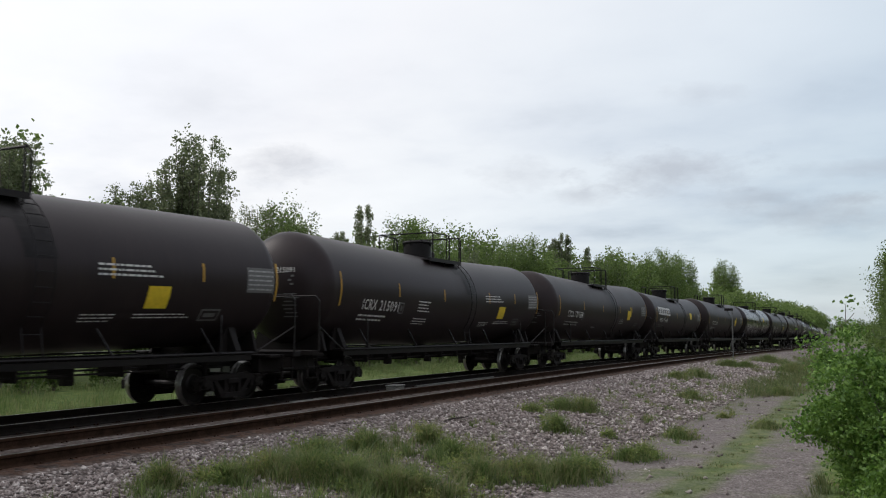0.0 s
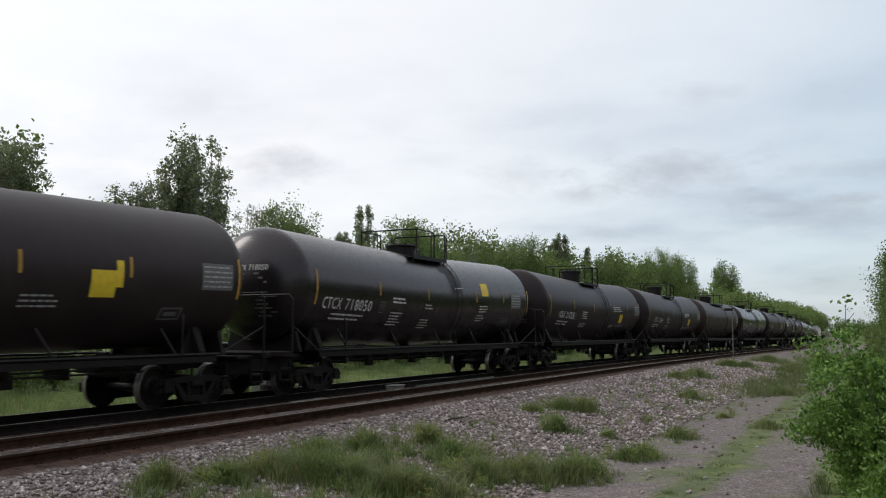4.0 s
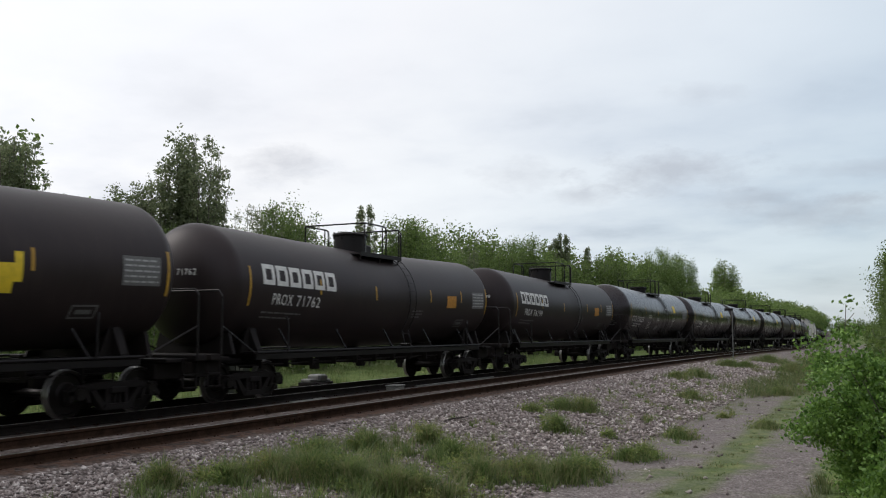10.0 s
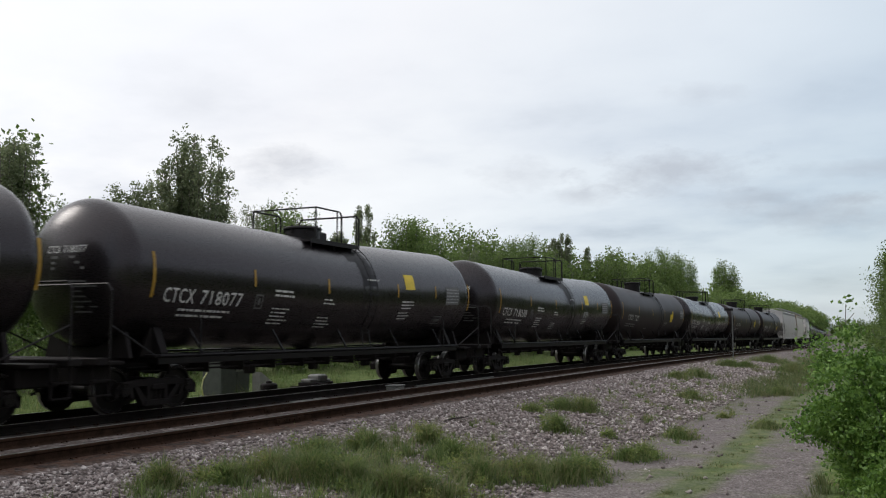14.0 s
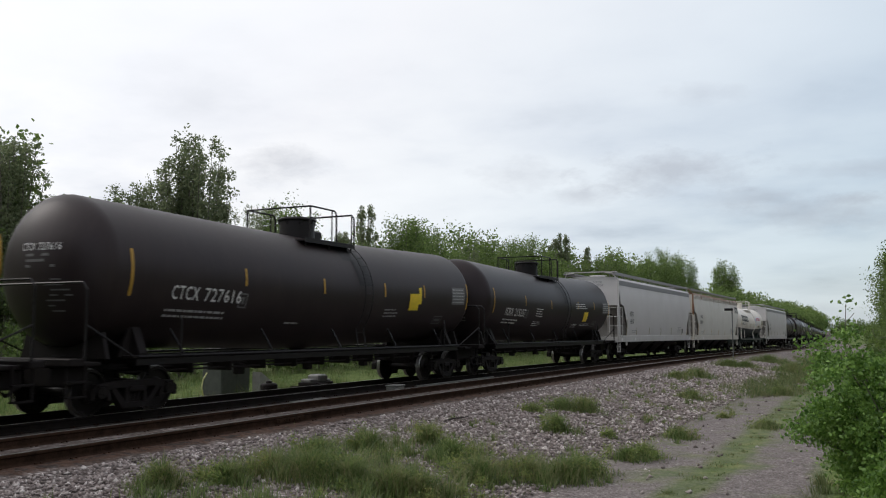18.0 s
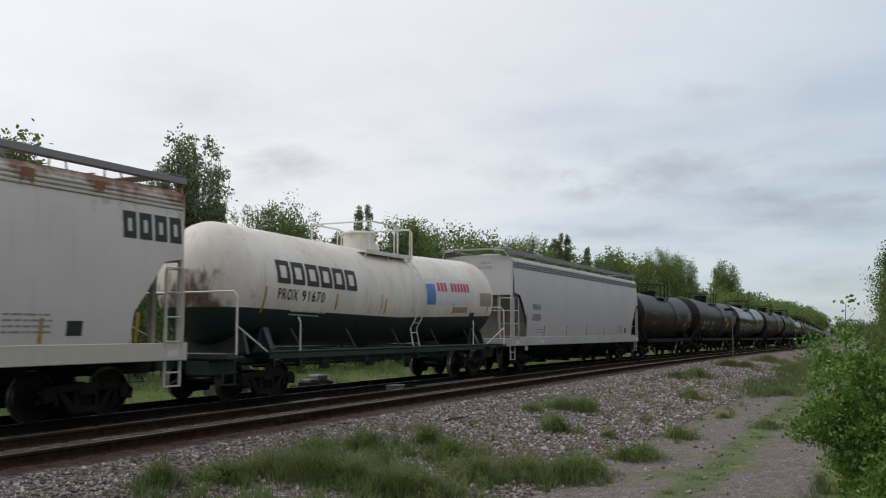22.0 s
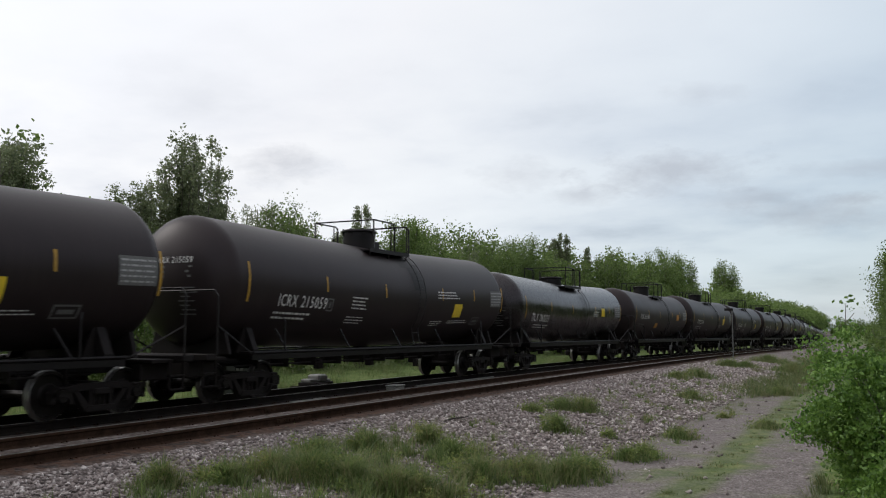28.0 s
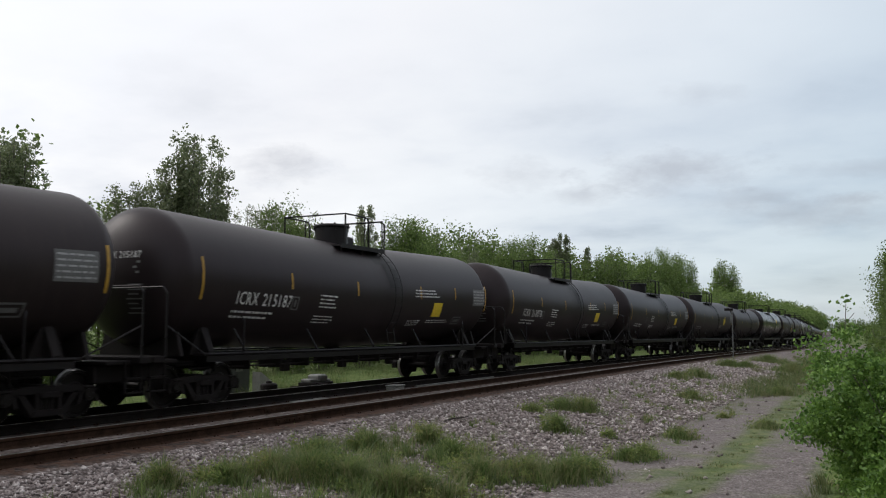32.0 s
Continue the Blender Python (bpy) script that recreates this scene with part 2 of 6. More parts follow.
def leaf_material(name, a, b_col, dry=None, through=0.55):
    m, nt, b = material(name)
    geo = nt.nodes.new("ShaderNodeNewGeometry")
    rnd = nt.nodes.new("ShaderNodeObjectInfo").outputs["Random"]
    col = mix(nt, geo.outputs["Random Per Island"], a, b_col)
    col = mix(nt, calc(nt, "MULTIPLY", rnd, 0.25), col, tuple(c * 0.55 for c in a))
    if dry:
        # whole patches and single blades are yellowed
        patch = noise_tex(nt, geo.outputs["Position"], 1.1, 4, 0.6)
        one = calc(nt, "FRACT", calc(nt, "MULTIPLY", geo.outputs["Random Per Island"], 37.0))
        col = mix(nt, calc(nt, "MULTIPLY", ramp(nt, calc(nt, "MULTIPLY_ADD", one, 0.5, patch), (0.80, 0.0), (1.1, 0.75)), 1.0), col, dry)
    nt.links.new(col, b.inputs["Base Color"])
    b.inputs["Roughness"].default_value = 0.55
    tr = nt.nodes.new("ShaderNodeBsdfTranslucent")
    nt.links.new(col, tr.inputs[0])
    sh = nt.nodes.new("ShaderNodeMixShader")
    sh.inputs[0].default_value = through
    nt.links.new(b.outputs[0], sh.inputs[1])
    nt.links.new(tr.outputs[0], sh.inputs[2])
    nt.links.new(sh.outputs[0], nt.nodes["Material Output"].inputs[0])
    return m


LEAF_TREE = leaf_material("tree_leaf", (0.086, 0.140, 0.036), (0.222, 0.305, 0.088))
LEAF_POPLAR = leaf_material("poplar_leaf", (0.130, 0.165, 0.085), (0.300, 0.335, 0.185))
LEAF_CONIFER = leaf_material("conifer_needle", (0.120, 0.150, 0.080), (0.280, 0.310, 0.175))
LEAF_BUSH = leaf_material("bush_leaf", (0.066, 0.150, 0.025), (0.262, 0.425, 0.088), through=0.40)
GRASS = leaf_material("grass_blade", (0.085, 0.150, 0.040), (0.260, 0.325, 0.115), (0.36, 0.31, 0.17))
GREEN_GRASS = leaf_material("verge_blade", (0.090, 0.130, 0.045), (0.215, 0.265, 0.100), (0.30, 0.27, 0.14))
WEED = leaf_material("weed_leaf", (0.110, 0.185, 0.050), (0.310, 0.370, 0.110), (0.36, 0.33, 0.13))


# ---- mesh helpers ----
class Geo:
    """Loose lists of points and faces, joined into one mesh."""
    def __init__(self):
        self.v, self.f, self.mi = [], [], []

    def add(self, verts, faces, mi=0):
        o = len(self.v)
        self.v.extend(verts)
        self.f.extend([tuple(i + o for i in f) for f in faces])
        self.mi.extend([mi] * len(faces))
        return self

    def box(self, x0, x1, y0, y1, z0, z1, bev=0.0, mi=0):
        if bev <= 0:
            vs = [(x, y, z) for z in (z0, z1) for y in (y0, y1) for x in (x0, x1)]
            fs = [(0, 2, 3, 1), (4, 5, 7, 6), (0, 1, 5, 4), (2, 6, 7, 3), (0, 4, 6, 2), (1, 3, 7, 5)]
            return self.add(vs, fs, mi)
        b = min(bev, (x1 - x0) / 2.2, (y1 - y0) / 2.2, (z1 - z0) / 2.2)
        pts = [(x0 + b, y0), (x1 - b, y0), (x1, y0 + b), (x1, y1 - b), (x1 - b, y1), (x0 + b, y1), (x0, y1 - b), (x0, y0 + b)]
        cx, cy = (x0 + x1) / 2, (y0 + y1) / 2
        def ring(s, z):
            return [(cx + (px - cx) * (1 - s / (x1 - cx)), cy + (py - cy) * (1 - s / (y1 - cy)), z) for px, py in pts]
        vs = ring(b, z0) + ring(0, z0 + b) + ring(0, z1 - b) + ring(b, z1)
        fs = [tuple(range(7, -1, -1)), tuple(range(24, 32))]
        for k in range(3):
            for i in range(8):
                j = (i + 1) % 8
                fs.append((k * 8 + i, k * 8 + j, k * 8 + 8 + j, k * 8 + 8 + i))
        return self.add(vs, fs, mi)

    def tube(self, path, r, n=6, r2=None, mi=0):
        path = [Vector(p) for p in path]
        rings = []
        ref = None
        for i, p in enumerate(path):
            d = (path[min(i + 1, len(path) - 1)] - path[max(i - 1, 0)]).normalized()
            if ref is None:
                ref = d.orthogonal().normalized()
            ref = (ref - d * ref.dot(d)).normalized()
            q = d.cross(ref)
            rr = r if r2 is None else r + (r2 - r) * i / (len(path) - 1)
            rings.append([tuple(p + (ref * math.cos(a) + q * math.sin(a)) * rr) for a in [2 * math.pi * k / n for k in range(n)]])
        vs = [v for ring in rings for v in ring]
        fs = [tuple(range(n - 1, -1, -1)), tuple(range(len(vs) - n, len(vs)))]
        for k in range(len(rings) - 1):
            for i in range(n):
                j = (i + 1) % n
                fs.append((k * n + i, k * n + j, k * n + n + j, k * n + n + i))
        return self.add(vs, fs, mi)

    def prism(self, profile, y0, y1, mi=0):
        """A closed profile of (x, z), counter-clockwise seen from +y's back, pushed from y0 to y1."""
        n = len(profile)
        vs = [(x, y0, z) for x, z in profile] + [(x, y1, z) for x, z in profile]
        fs = [tuple(range(n)), tuple(range(2 * n - 1, n - 1, -1))]
        fs += [(i, n + i, n + (i + 1) % n, (i + 1) % n) for i in range(n)]
        return self.add(vs, fs, mi)

    def plate(self, profile, x0, x1, mi=0):
        """A closed profile of (y, z), pushed from x0 to x1."""
        n = len(profile)
        vs = [(x0, y, z) for y, z in profile] + [(x1, y, z) for y, z in profile]
        fs = [tuple(range(n - 1, -1, -1)), tuple(range(n, 2 * n))]
        fs += [(i, (i + 1) % n, n + (i + 1) % n, n + i) for i in range(n)]
        return self.add(vs, fs, mi)

    def disc(self, c, r, x0, x1, n=20, mi=0):
        """A cylinder whose axis runs along x."""
        vs = [(x, c[0] + r * math.cos(2 * math.pi * k / n), c[1] + r * math.sin(2 * math.pi * k / n)) for x in (x0, x1) for k in range(n)]
        fs = [tuple(range(n - 1, -1, -1)), tuple(range(n, 2 * n))]
        fs += [(i, (i + 1) % n, n + (i + 1) % n, n + i) for i in range(n)]
        return self.add(vs, fs, mi)

    def drum(self, cx, cy, r, z0, z1, n=20, bev=0.03, mi=0):
        """An upright cylinder with rounded rims."""
        vs, fs = [], []
        levels = [(r - bev, z0), (r, z0 + bev), (r, z1 - bev), (r - bev, z1)]
        for rr, z in levels:
            vs += [(cx + rr * math.cos(2 * math.pi * k / n), cy + rr * math.sin(2 * math.pi * k / n), z) for k in range(n)]
        fs = [tuple(range(n - 1, -1, -1)), tuple(range(3 * n, 4 * n))]
        for k in range(3):
            fs += [(k * n + i, k * n + (i + 1) % n, k * n + n + (i + 1) % n, k * n + n + i) for i in range(n)]
        return self.add(vs, fs, mi)

    def mesh(self, name, mats, smooth=False):
        me = bpy.data.meshes.new(name)
        me.from_pydata(self.v, [], self.f)
        for m in mats if isinstance(mats, (list, tuple)) else [mats]:
            me.materials.append(m)
        if any(self.mi):
            me.polygons.foreach_set("material_index", self.mi)
        if smooth:
            me.polygons.foreach_set("use_smooth", [True] * len(me.polygons))
            me.set_sharp_from_angle(angle=radians(35))
        me.update()
        return me


def part(name, geo, mats, parent, label="", smooth=False):
    ob = new(name, geo.mesh(name, mats, smooth) if isinstance(geo, Geo) else geo)
    ob.parent = parent
    if label:
        tagged(ob, label)
    return ob


def thing(name, label, category, group="", kind="", at=None):
    ob = new(name)
    tagged(ob, label, category, group, kind)
    if at is not None:
        ob.matrix_basis = at
    return ob


# ---- ground, one sheet to the horizon ----
PROFILE = [(-1500, -0.9), (-60, -0.75), (-30, -0.62), (-21, -0.55), (-18.2, -0.52), (-17.0, -0.22), (-16.4, -0.176), (-12.95, -0.176), (-12.6, -0.13),
           (-12.25, -0.062), (-9.58, -0.062), (-9.25, -0.09), (-8.1, -0.16), (-5.9, -0.36), (-4.2, -0.53), (-3.5, -0.56), (-0.9, -0.54), (0.5, -0.50), (6, -0.35), (60, -0.3), (1500, -0.3)]


def bend(y):
    """How far the line swings to the right of its near tangent, and then back to the left."""
    a = min(max(y - 20.0, 0.0), 60.0)
    c = min(max(y - 105.0, 0.0), 60.0)
    return 2.3e-4 * (a * a + 120.0 * max(y - 80.0, 0.0)) - 6.0e-4 * (c * c + 120.0 * max(y - 165.0, 0.0))


def dip(y):
    """How far the line has sunk below its level at the start."""
    a = min(max(y - 20.0, 0.0), 60.0)
    return 0.6e-4 * (a * a + 120.0 * min(max(y - 80.0, 0.0), 420.0))


def beside(x):
    """1 on the railway's own strip of land, 0 in the wood and by the bushes."""
    return min(max((x + 34.0) / 10.0, 0.0), 1.0) * min(max((2.0 - x) / 4.0, 0.0), 1.0)


LINE_YS = [-900, -60, 20] + [25 + 5 * i for i in range(29)] + [180, 200, 250, 350, 500, 800, 1500]


def lump(x, y, s):
    return noise.noise(Vector((x * s, y * s, 3.7)))


def ground_z(x, y):
    near = beside(x)
    u = x - bend(y) * near
    for (xa, za), (xb, zb) in zip(PROFILE, PROFILE[1:]):
        if xa <= u <= xb:
            z = za + (zb - za) * (u - xa) / (xb - xa)
            break
    z -= dip(y) * near
    if -8.3 < x < 8 or x < -18:
        z += 0.05 * lump(x, y, 0.55) + 0.02 * lump(x, y, 1.9)
    return z


def ground_sheet():
    xs = [-1500, -700, -300, -120, -60, -40, -30] + [-26 + i for i in range(8)] + [-17.6, -17, -16.4, -15, -13.6, -12.95, -12.6, -12.25, -11.4, -10.5, -9.58, -9.25, -8.8, -8.4]
    xs += [-8.1 + 0.3 * i for i in range(28)] + [0.7, 1.5, 2.5, 4, 6, 9, 14, 25, 60, 150, 400, 900, 1500]
    ys = [-1500, -700, -300, -120, -60, -30, -15, -6, 0] + [2 + 0.5 * i for i in range(100)] + [53 + 2 * i for i in range(40)] + [140, 160, 190, 230, 280, 350, 450, 600, 800, 1100, 1600, 2400]
    g = Geo()
    for y in ys:
        for x in xs:
            across = x + bend(y) * beside(x)
            g.v.append((across, y, ground_z(across, y)))
    n = len(xs)
    g.f = [(j * n + i, j * n + i + 1, (j + 1) * n + i + 1, (j + 1) * n + i) for j in range(len(ys) - 1) for i in range(n - 1)]
    g.mi = [0] * len(g.f)
    m, nt, b = material("ground_cover")
    pos = nt.nodes.new("ShaderNodeNewGeometry").outputs["Position"]
    xyz = nt.nodes.new("ShaderNodeSeparateXYZ")
    nt.links.new(pos, xyz.inputs[0])
    wob = noise_tex(nt, pos, 0.45, 5, 0.6)

    def swing(start, length, k):
        """The same swing of the line as bend()."""
        a = calc(nt, "MINIMUM", calc(nt, "MAXIMUM", calc(nt, "SUBTRACT", xyz.outputs[1], start), 0.0), length)
        rest = calc(nt, "MAXIMUM", calc(nt, "SUBTRACT", xyz.outputs[1], start + length), 0.0)
        return calc(nt, "MULTIPLY", calc(nt, "ADD", calc(nt, "MULTIPLY", a, a), calc(nt, "MULTIPLY", rest, 2.0 * length)), k)
    from_line = calc(nt, "ADD", calc(nt, "SUBTRACT", xyz.outputs[0], swing(20.0, 60.0, 2.3e-4)), swing(105.0, 60.0, 6.0e-4))
    x = calc(nt, "ADD", from_line, calc(nt, "MULTIPLY_ADD", wob, 2.4, -1.2))
    # crushed stone: single chips, pinkish grey, pale and dark ones mixed
    chips = node(nt, "ShaderNodeTexVoronoi", Scale=17.0)
    nt.links.new(pos, chips.inputs["Vector"])
    tone = nt.nodes.new("ShaderNodeSeparateColor")
    nt.links.new(chips.outputs["Color"], tone.inputs[0])
    stone = ramp(nt, tone.outputs[0], (0.0, (0.105, 0.084, 0.079)), (0.5, (0.255, 0.208, 0.197)), (0.85, (0.40, 0.340, 0.323)), (1.0, (0.64, 0.58, 0.56)))
    stone = mix(nt, ramp(nt, chips.outputs["Distance"], (0.35, 0.0), (0.8, 0.75)), stone, (0.05, 0.044, 0.04))
    stone = mix(nt, ramp(nt, noise_tex(nt, pos, 0.8, 5), (0.42, 0.0), (0.7, 0.45)), stone, (0.12, 0.10, 0.085))
    # rusty dust beside the rails
    rust = ramp(nt, noise_tex(nt, pos, 1.2, 5), (0.35, 0.1), (0.65, 0.7))
    bed = mix(nt, calc(nt, "MULTIPLY_ADD", rust, 0.5, 0.38), stone, (0.058, 0.043, 0.035))
    # grass
    gn = noise_tex(nt, pos, 2.2, 6, 0.65)
    grass = ramp(nt, gn, (0.3, (0.060, 0.100, 0.026)), (0.52, (0.115, 0.160, 0.042)), (0.72, (0.22, 0.235, 0.085)))
    # worn track of fine gravel and packed dirt
    grit = node(nt, "ShaderNodeTexVoronoi", Scale=42.0)
    nt.links.new(pos, grit.inputs["Vector"])
    grit_tone = nt.nodes.new("ShaderNodeSeparateColor")
    nt.links.new(grit.outputs["Color"], grit_tone.inputs[0])
    fine = calc(nt, "MULTIPLY_ADD", grit_tone.outputs[0], 0.38, calc(nt, "MULTIPLY", noise_tex(nt, pos, 5, 6, 0.75), 0.62))
    dirt = ramp(nt, fine, (0.3, (0.100, 0.082, 0.078)), (0.5, (0.180, 0.152, 0.146)), (0.62, (0.24, 0.208, 0.20)), (0.75, (0.34, 0.305, 0.295)))

    def band(lo, hi, soft):
        a = ramp(nt, calc(nt, "DIVIDE", calc(nt, "SUBTRACT", x, lo - soft), 2 * soft), (0.0, 0.0), (1.0, 1.0))
        c = ramp(nt, calc(nt, "DIVIDE", calc(nt, "SUBTRACT", x, hi - soft), 2 * soft), (0.0, 1.0), (1.0, 0.0))
        return calc(nt, "MULTIPLY", a, c)
    far = ramp(nt, calc(nt, "DIVIDE", xyz.outputs[1], 120.0), (0.18, 0.0), (0.36, 1.0))
    col = mix(nt, band(-17.2, -3.9, 0.3), grass, stone)
    col = mix(nt, calc(nt, "MULTIPLY", band(-5.4, -2.9, 0.5), far), col, grass)
    col = mix(nt, band(-17.0, -9.2, 0.25), col, bed)
    # darker ballast in a strip along the far track
    dark_bed = mix(nt, calc(nt, "MULTIPLY_ADD", rust, 0.3, 0.50), stone, (0.034, 0.027, 0.023))
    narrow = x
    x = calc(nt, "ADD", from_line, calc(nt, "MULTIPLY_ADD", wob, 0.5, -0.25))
    col = mix(nt, band(-16.6, -13.2, 0.3), col, dark_bed)
    x = narrow
    # rust-brown strip of tie ends and spilled dust along the near rail
    xw = calc(nt, "ADD", from_line, calc(nt, "MULTIPLY_ADD", noise_tex(nt, pos, 3.0, 5, 0.6), 0.5, -0.25))
    edge = ramp(nt, calc(nt, "DIVIDE", calc(nt, "ADD", xw, 9.98), 1.2), (0.0, 0.0), (0.1, 0.95), (0.42, 0.85), (0.62, 0.0))
    spill = ramp(nt, noise_tex(nt, pos, 7.0, 4, 0.6), (0.38, (0.012, 0.009, 0.007)), (0.47, (0.050, 0.024, 0.014)), (0.7, (0.095, 0.050, 0.031)))
    col = mix(nt, edge, col, spill)
    wide_x = x
    x = calc(nt, "ADD", xyz.outputs[0], calc(nt, "MULTIPLY_ADD", wob, 0.7, -0.35))
    worn = calc(nt, "MAXIMUM", band(-4.1, -2.72, 0.18), band(-2.22, -0.9, 0.18))
    worn = calc(nt, "MAXIMUM", worn, calc(nt, "MULTIPLY", band(-4.1, -0.9, 0.18), 0.3))
    col = mix(nt, calc(nt, "MULTIPLY", worn, ramp(nt, noise_tex(nt, pos, 0.9, 5), (0.30, 0.35), (0.52, 1.0))), col, dirt)
    x = wide_x
    weeds = ramp(nt, noise_tex(nt, pos, 0.62, 6, 0.62), (0.60, 0.0), (0.68, 0.8))
    col = mix(nt, calc(nt, "MULTIPLY", weeds, band(-7.6, -3.0, 0.4)), col, grass)
    nt.links.new(col, b.inputs["Base Color"])
    b.inputs["Roughness"].default_value = 0.93
    b.inputs["Specular IOR Level"].default_value = 0.2
    h = calc(nt, "ADD", calc(nt, "MULTIPLY", chips.outputs["Distance"], -0.6), calc(nt, "MULTIPLY", gn, 0.8))
    bump(nt, b, h, 0.9, 0.05)
    ob = new("ground", g.mesh("ground", m, True))
    return tagged(ob, "grassy ground with a gravel bank and a worn track", "ground", kind="structure")


ground_sheet()

# ---- the two tracks ----
FAR_X, FAR_Z = -14.55, 0.0       # centre line and rail top of the track that carries the train
NEAR_X, NEAR_Z = -10.65, 0.10
RAIL = [(-0.075, -0.18), (0.075, -0.18), (0.075, -0.165), (0.02, -0.145), (0.011, -0.13), (0.011, -0.055), (0.036, -0.04), (0.037, -0.012), (0.026, 0.0),
        (-0.026, 0.0), (-0.037, -0.012), (-0.036, -0.04), (-0.011, -0.055), (-0.011, -0.13), (-0.02, -0.145), (-0.075, -0.165)]


def tie_geo(seed):
    rng = random.Random(seed)
    g = Geo()
    e = rng.uniform(-0.05, 0.05)
    g.box(-1.28 + e, 1.28 + e, -0.112, 0.112, -0.34, -0.185 + rng.uniform(-0.008, 0.004), 0.02)
    for s in (-0.7525, 0.7525):
        g.box(s - 0.17, s + 0.17, -0.09, 0.09, -0.19, -0.176, mi=1)
        for k in (-0.105, 0.105):
            g.box(s + k - 0.012, s + k + 0.012, -0.055, -0.03, -0.18, -0.145, mi=1)
            g.box(s + k - 0.012, s + k + 0.012, 0.03, 0.055, -0.18, -0.145, mi=1)
    return g


def along_line(profile, ys=LINE_YS):
    """A profile of (x, z) pushed along the curve and the gradient of the line."""
    g, n = Geo(), len(profile)
    vs = [(x + bend(y), y, z - dip(y)) for y in ys for x, z in profile]
    fs = [tuple(range(n)), tuple(range(len(vs) - 1, len(vs) - n - 1, -1))]
    for k in range(len(ys) - 1):
        fs += [(k * n + i, k * n + n + i, k * n + n + (i + 1) % n, k * n + (i + 1) % n) for i in range(n)]
    return g.add(vs, fs)


def track(name, x, z, label, shine, steel):
    t = thing(name, label, "railway track", kind="structure", at=pose(x, 0, z))
    for s in (-0.7525, 0.7525):
        g = along_line([(px + s, pz) for px, pz in RAIL])
        part("rail", g, steel, t, "rust-brown steel rail with a worn head")
        h = along_line([(s - shine, 0.0), (s + shine, 0.0), (s + shine, 0.003), (s - shine, 0.003)])
        part("running_surface", h, RAIL_TOP, t, "polished strip along the rail head")
    meshes = [tie_geo(i).mesh("tie", [TIE_WOOD, RAIL_STEEL]) for i in range(5)]
    rng = random.Random(5)
    y, k = 3.0, 0
    while k < 150:
        ob = part("tie", meshes[k % 5], None, t)
        ob.matrix_basis = pose(bend(y) + rng.uniform(-0.03, 0.03), y, -dip(y), 0, 0, rng.uniform(-1, 1))
        y += 0.56
        k += 1
    g = Geo()
    while y < 500:
        g.box(bend(y) - 1.28, bend(y) + 1.28, y - 0.11, y + 0.11, -0.34 - dip(y), -0.187 - dip(y))
        y += 0.56
    tagged(part("far_ties", g, TIE_WOOD, t), kind="stuff")
    return t


FAR_TRACK = track("far_track", FAR_X, FAR_Z, "busy railway track with polished rails on dark ties", 0.020, RAIL_DARK)
NEAR_TRACK = track("near_track", NEAR_X, NEAR_Z, "empty railway track with rust-brown rails beside a gravel bank", 0.022, RAIL_STEEL)


def joint_bar(y, side):
    """A pair of bolted plates that join two lengths of rail."""
    g = Geo()
    for s in (-1, 1):
        g.box(side + s * 0.026 - 0.014, side + s * 0.026 + 0.014, y - 0.46, y + 0.46, -0.135, -0.052, 0.006)
        for k in range(6):
            g.disc((y - 0.38 + 0.152 * k, -0.093), 0.02, side + s * 0.042 - 0.016, side + s * 0.042 + 0.016, 6)
    part("joint_bar", g, RAIL_STEEL, NEAR_TRACK, "bolted rusty joint bar on the rail")


joint_bar(13.6, 0.7525)
joint_bar(15.2, -0.7525)
joint_bar(25.5, 0.7525)


# ---- trackside equipment ----
def switch_machine():
    t = thing("switch_machine", "pale grey switch machine on long ties beside the track", "switch machine", at=pose(-16.75, 24.4, -0.2))
    g = Geo()
    g.box(-0.28, 0.28, -0.62, 0.62, 0.02, 0.16, 0.02)
    part("base_plate", g, GEAR, t)
    g = Geo()
    g.box(-0.24, 0.24, -0.18, 0.36, 0.16, 0.40, 0.05)
    part("motor_case", g, PALE_METAL, t, "pale painted metal case")
    g = Geo()
    g.box(-0.2, 0.2, -0.60, -0.2, 0.16, 0.27, 0.03)
    part("gear_case", g, PALE_METAL, t)
    g = Geo()
    g.box(-0.2, 0.2, 0.38, 0.60, 0.16, 0.24, 0.03)
    part("terminal_box", g, PALE_METAL, t)
    g = Geo()
    g.tube([(0.2, -0.4, 0.14), (0.75, -0.4, 0.12)], 0.025, 8)
    part("throw_rod", g, GEAR, t)
    for y in (-0.75, 0.5):
        g = Geo()
        g.box(-0.5, 0.9, y, y + 0.25, -0.12, 0.04, 0.015)
        part("long_tie", g, TIE_WOOD, t)
    m = thing("cable_drum", "dark round cable fitting in the grass beside the track", "fitting", at=pose(-16.9, 22.1, -0.30))
    g = Geo()
    g.drum(0, 0, 0.26, 0.0, 0.33, 16, 0.05)
    g.drum(0, 0, 0.10, 0.33, 0.40, 12, 0.02)
    part("drum", g, GEAR, m)


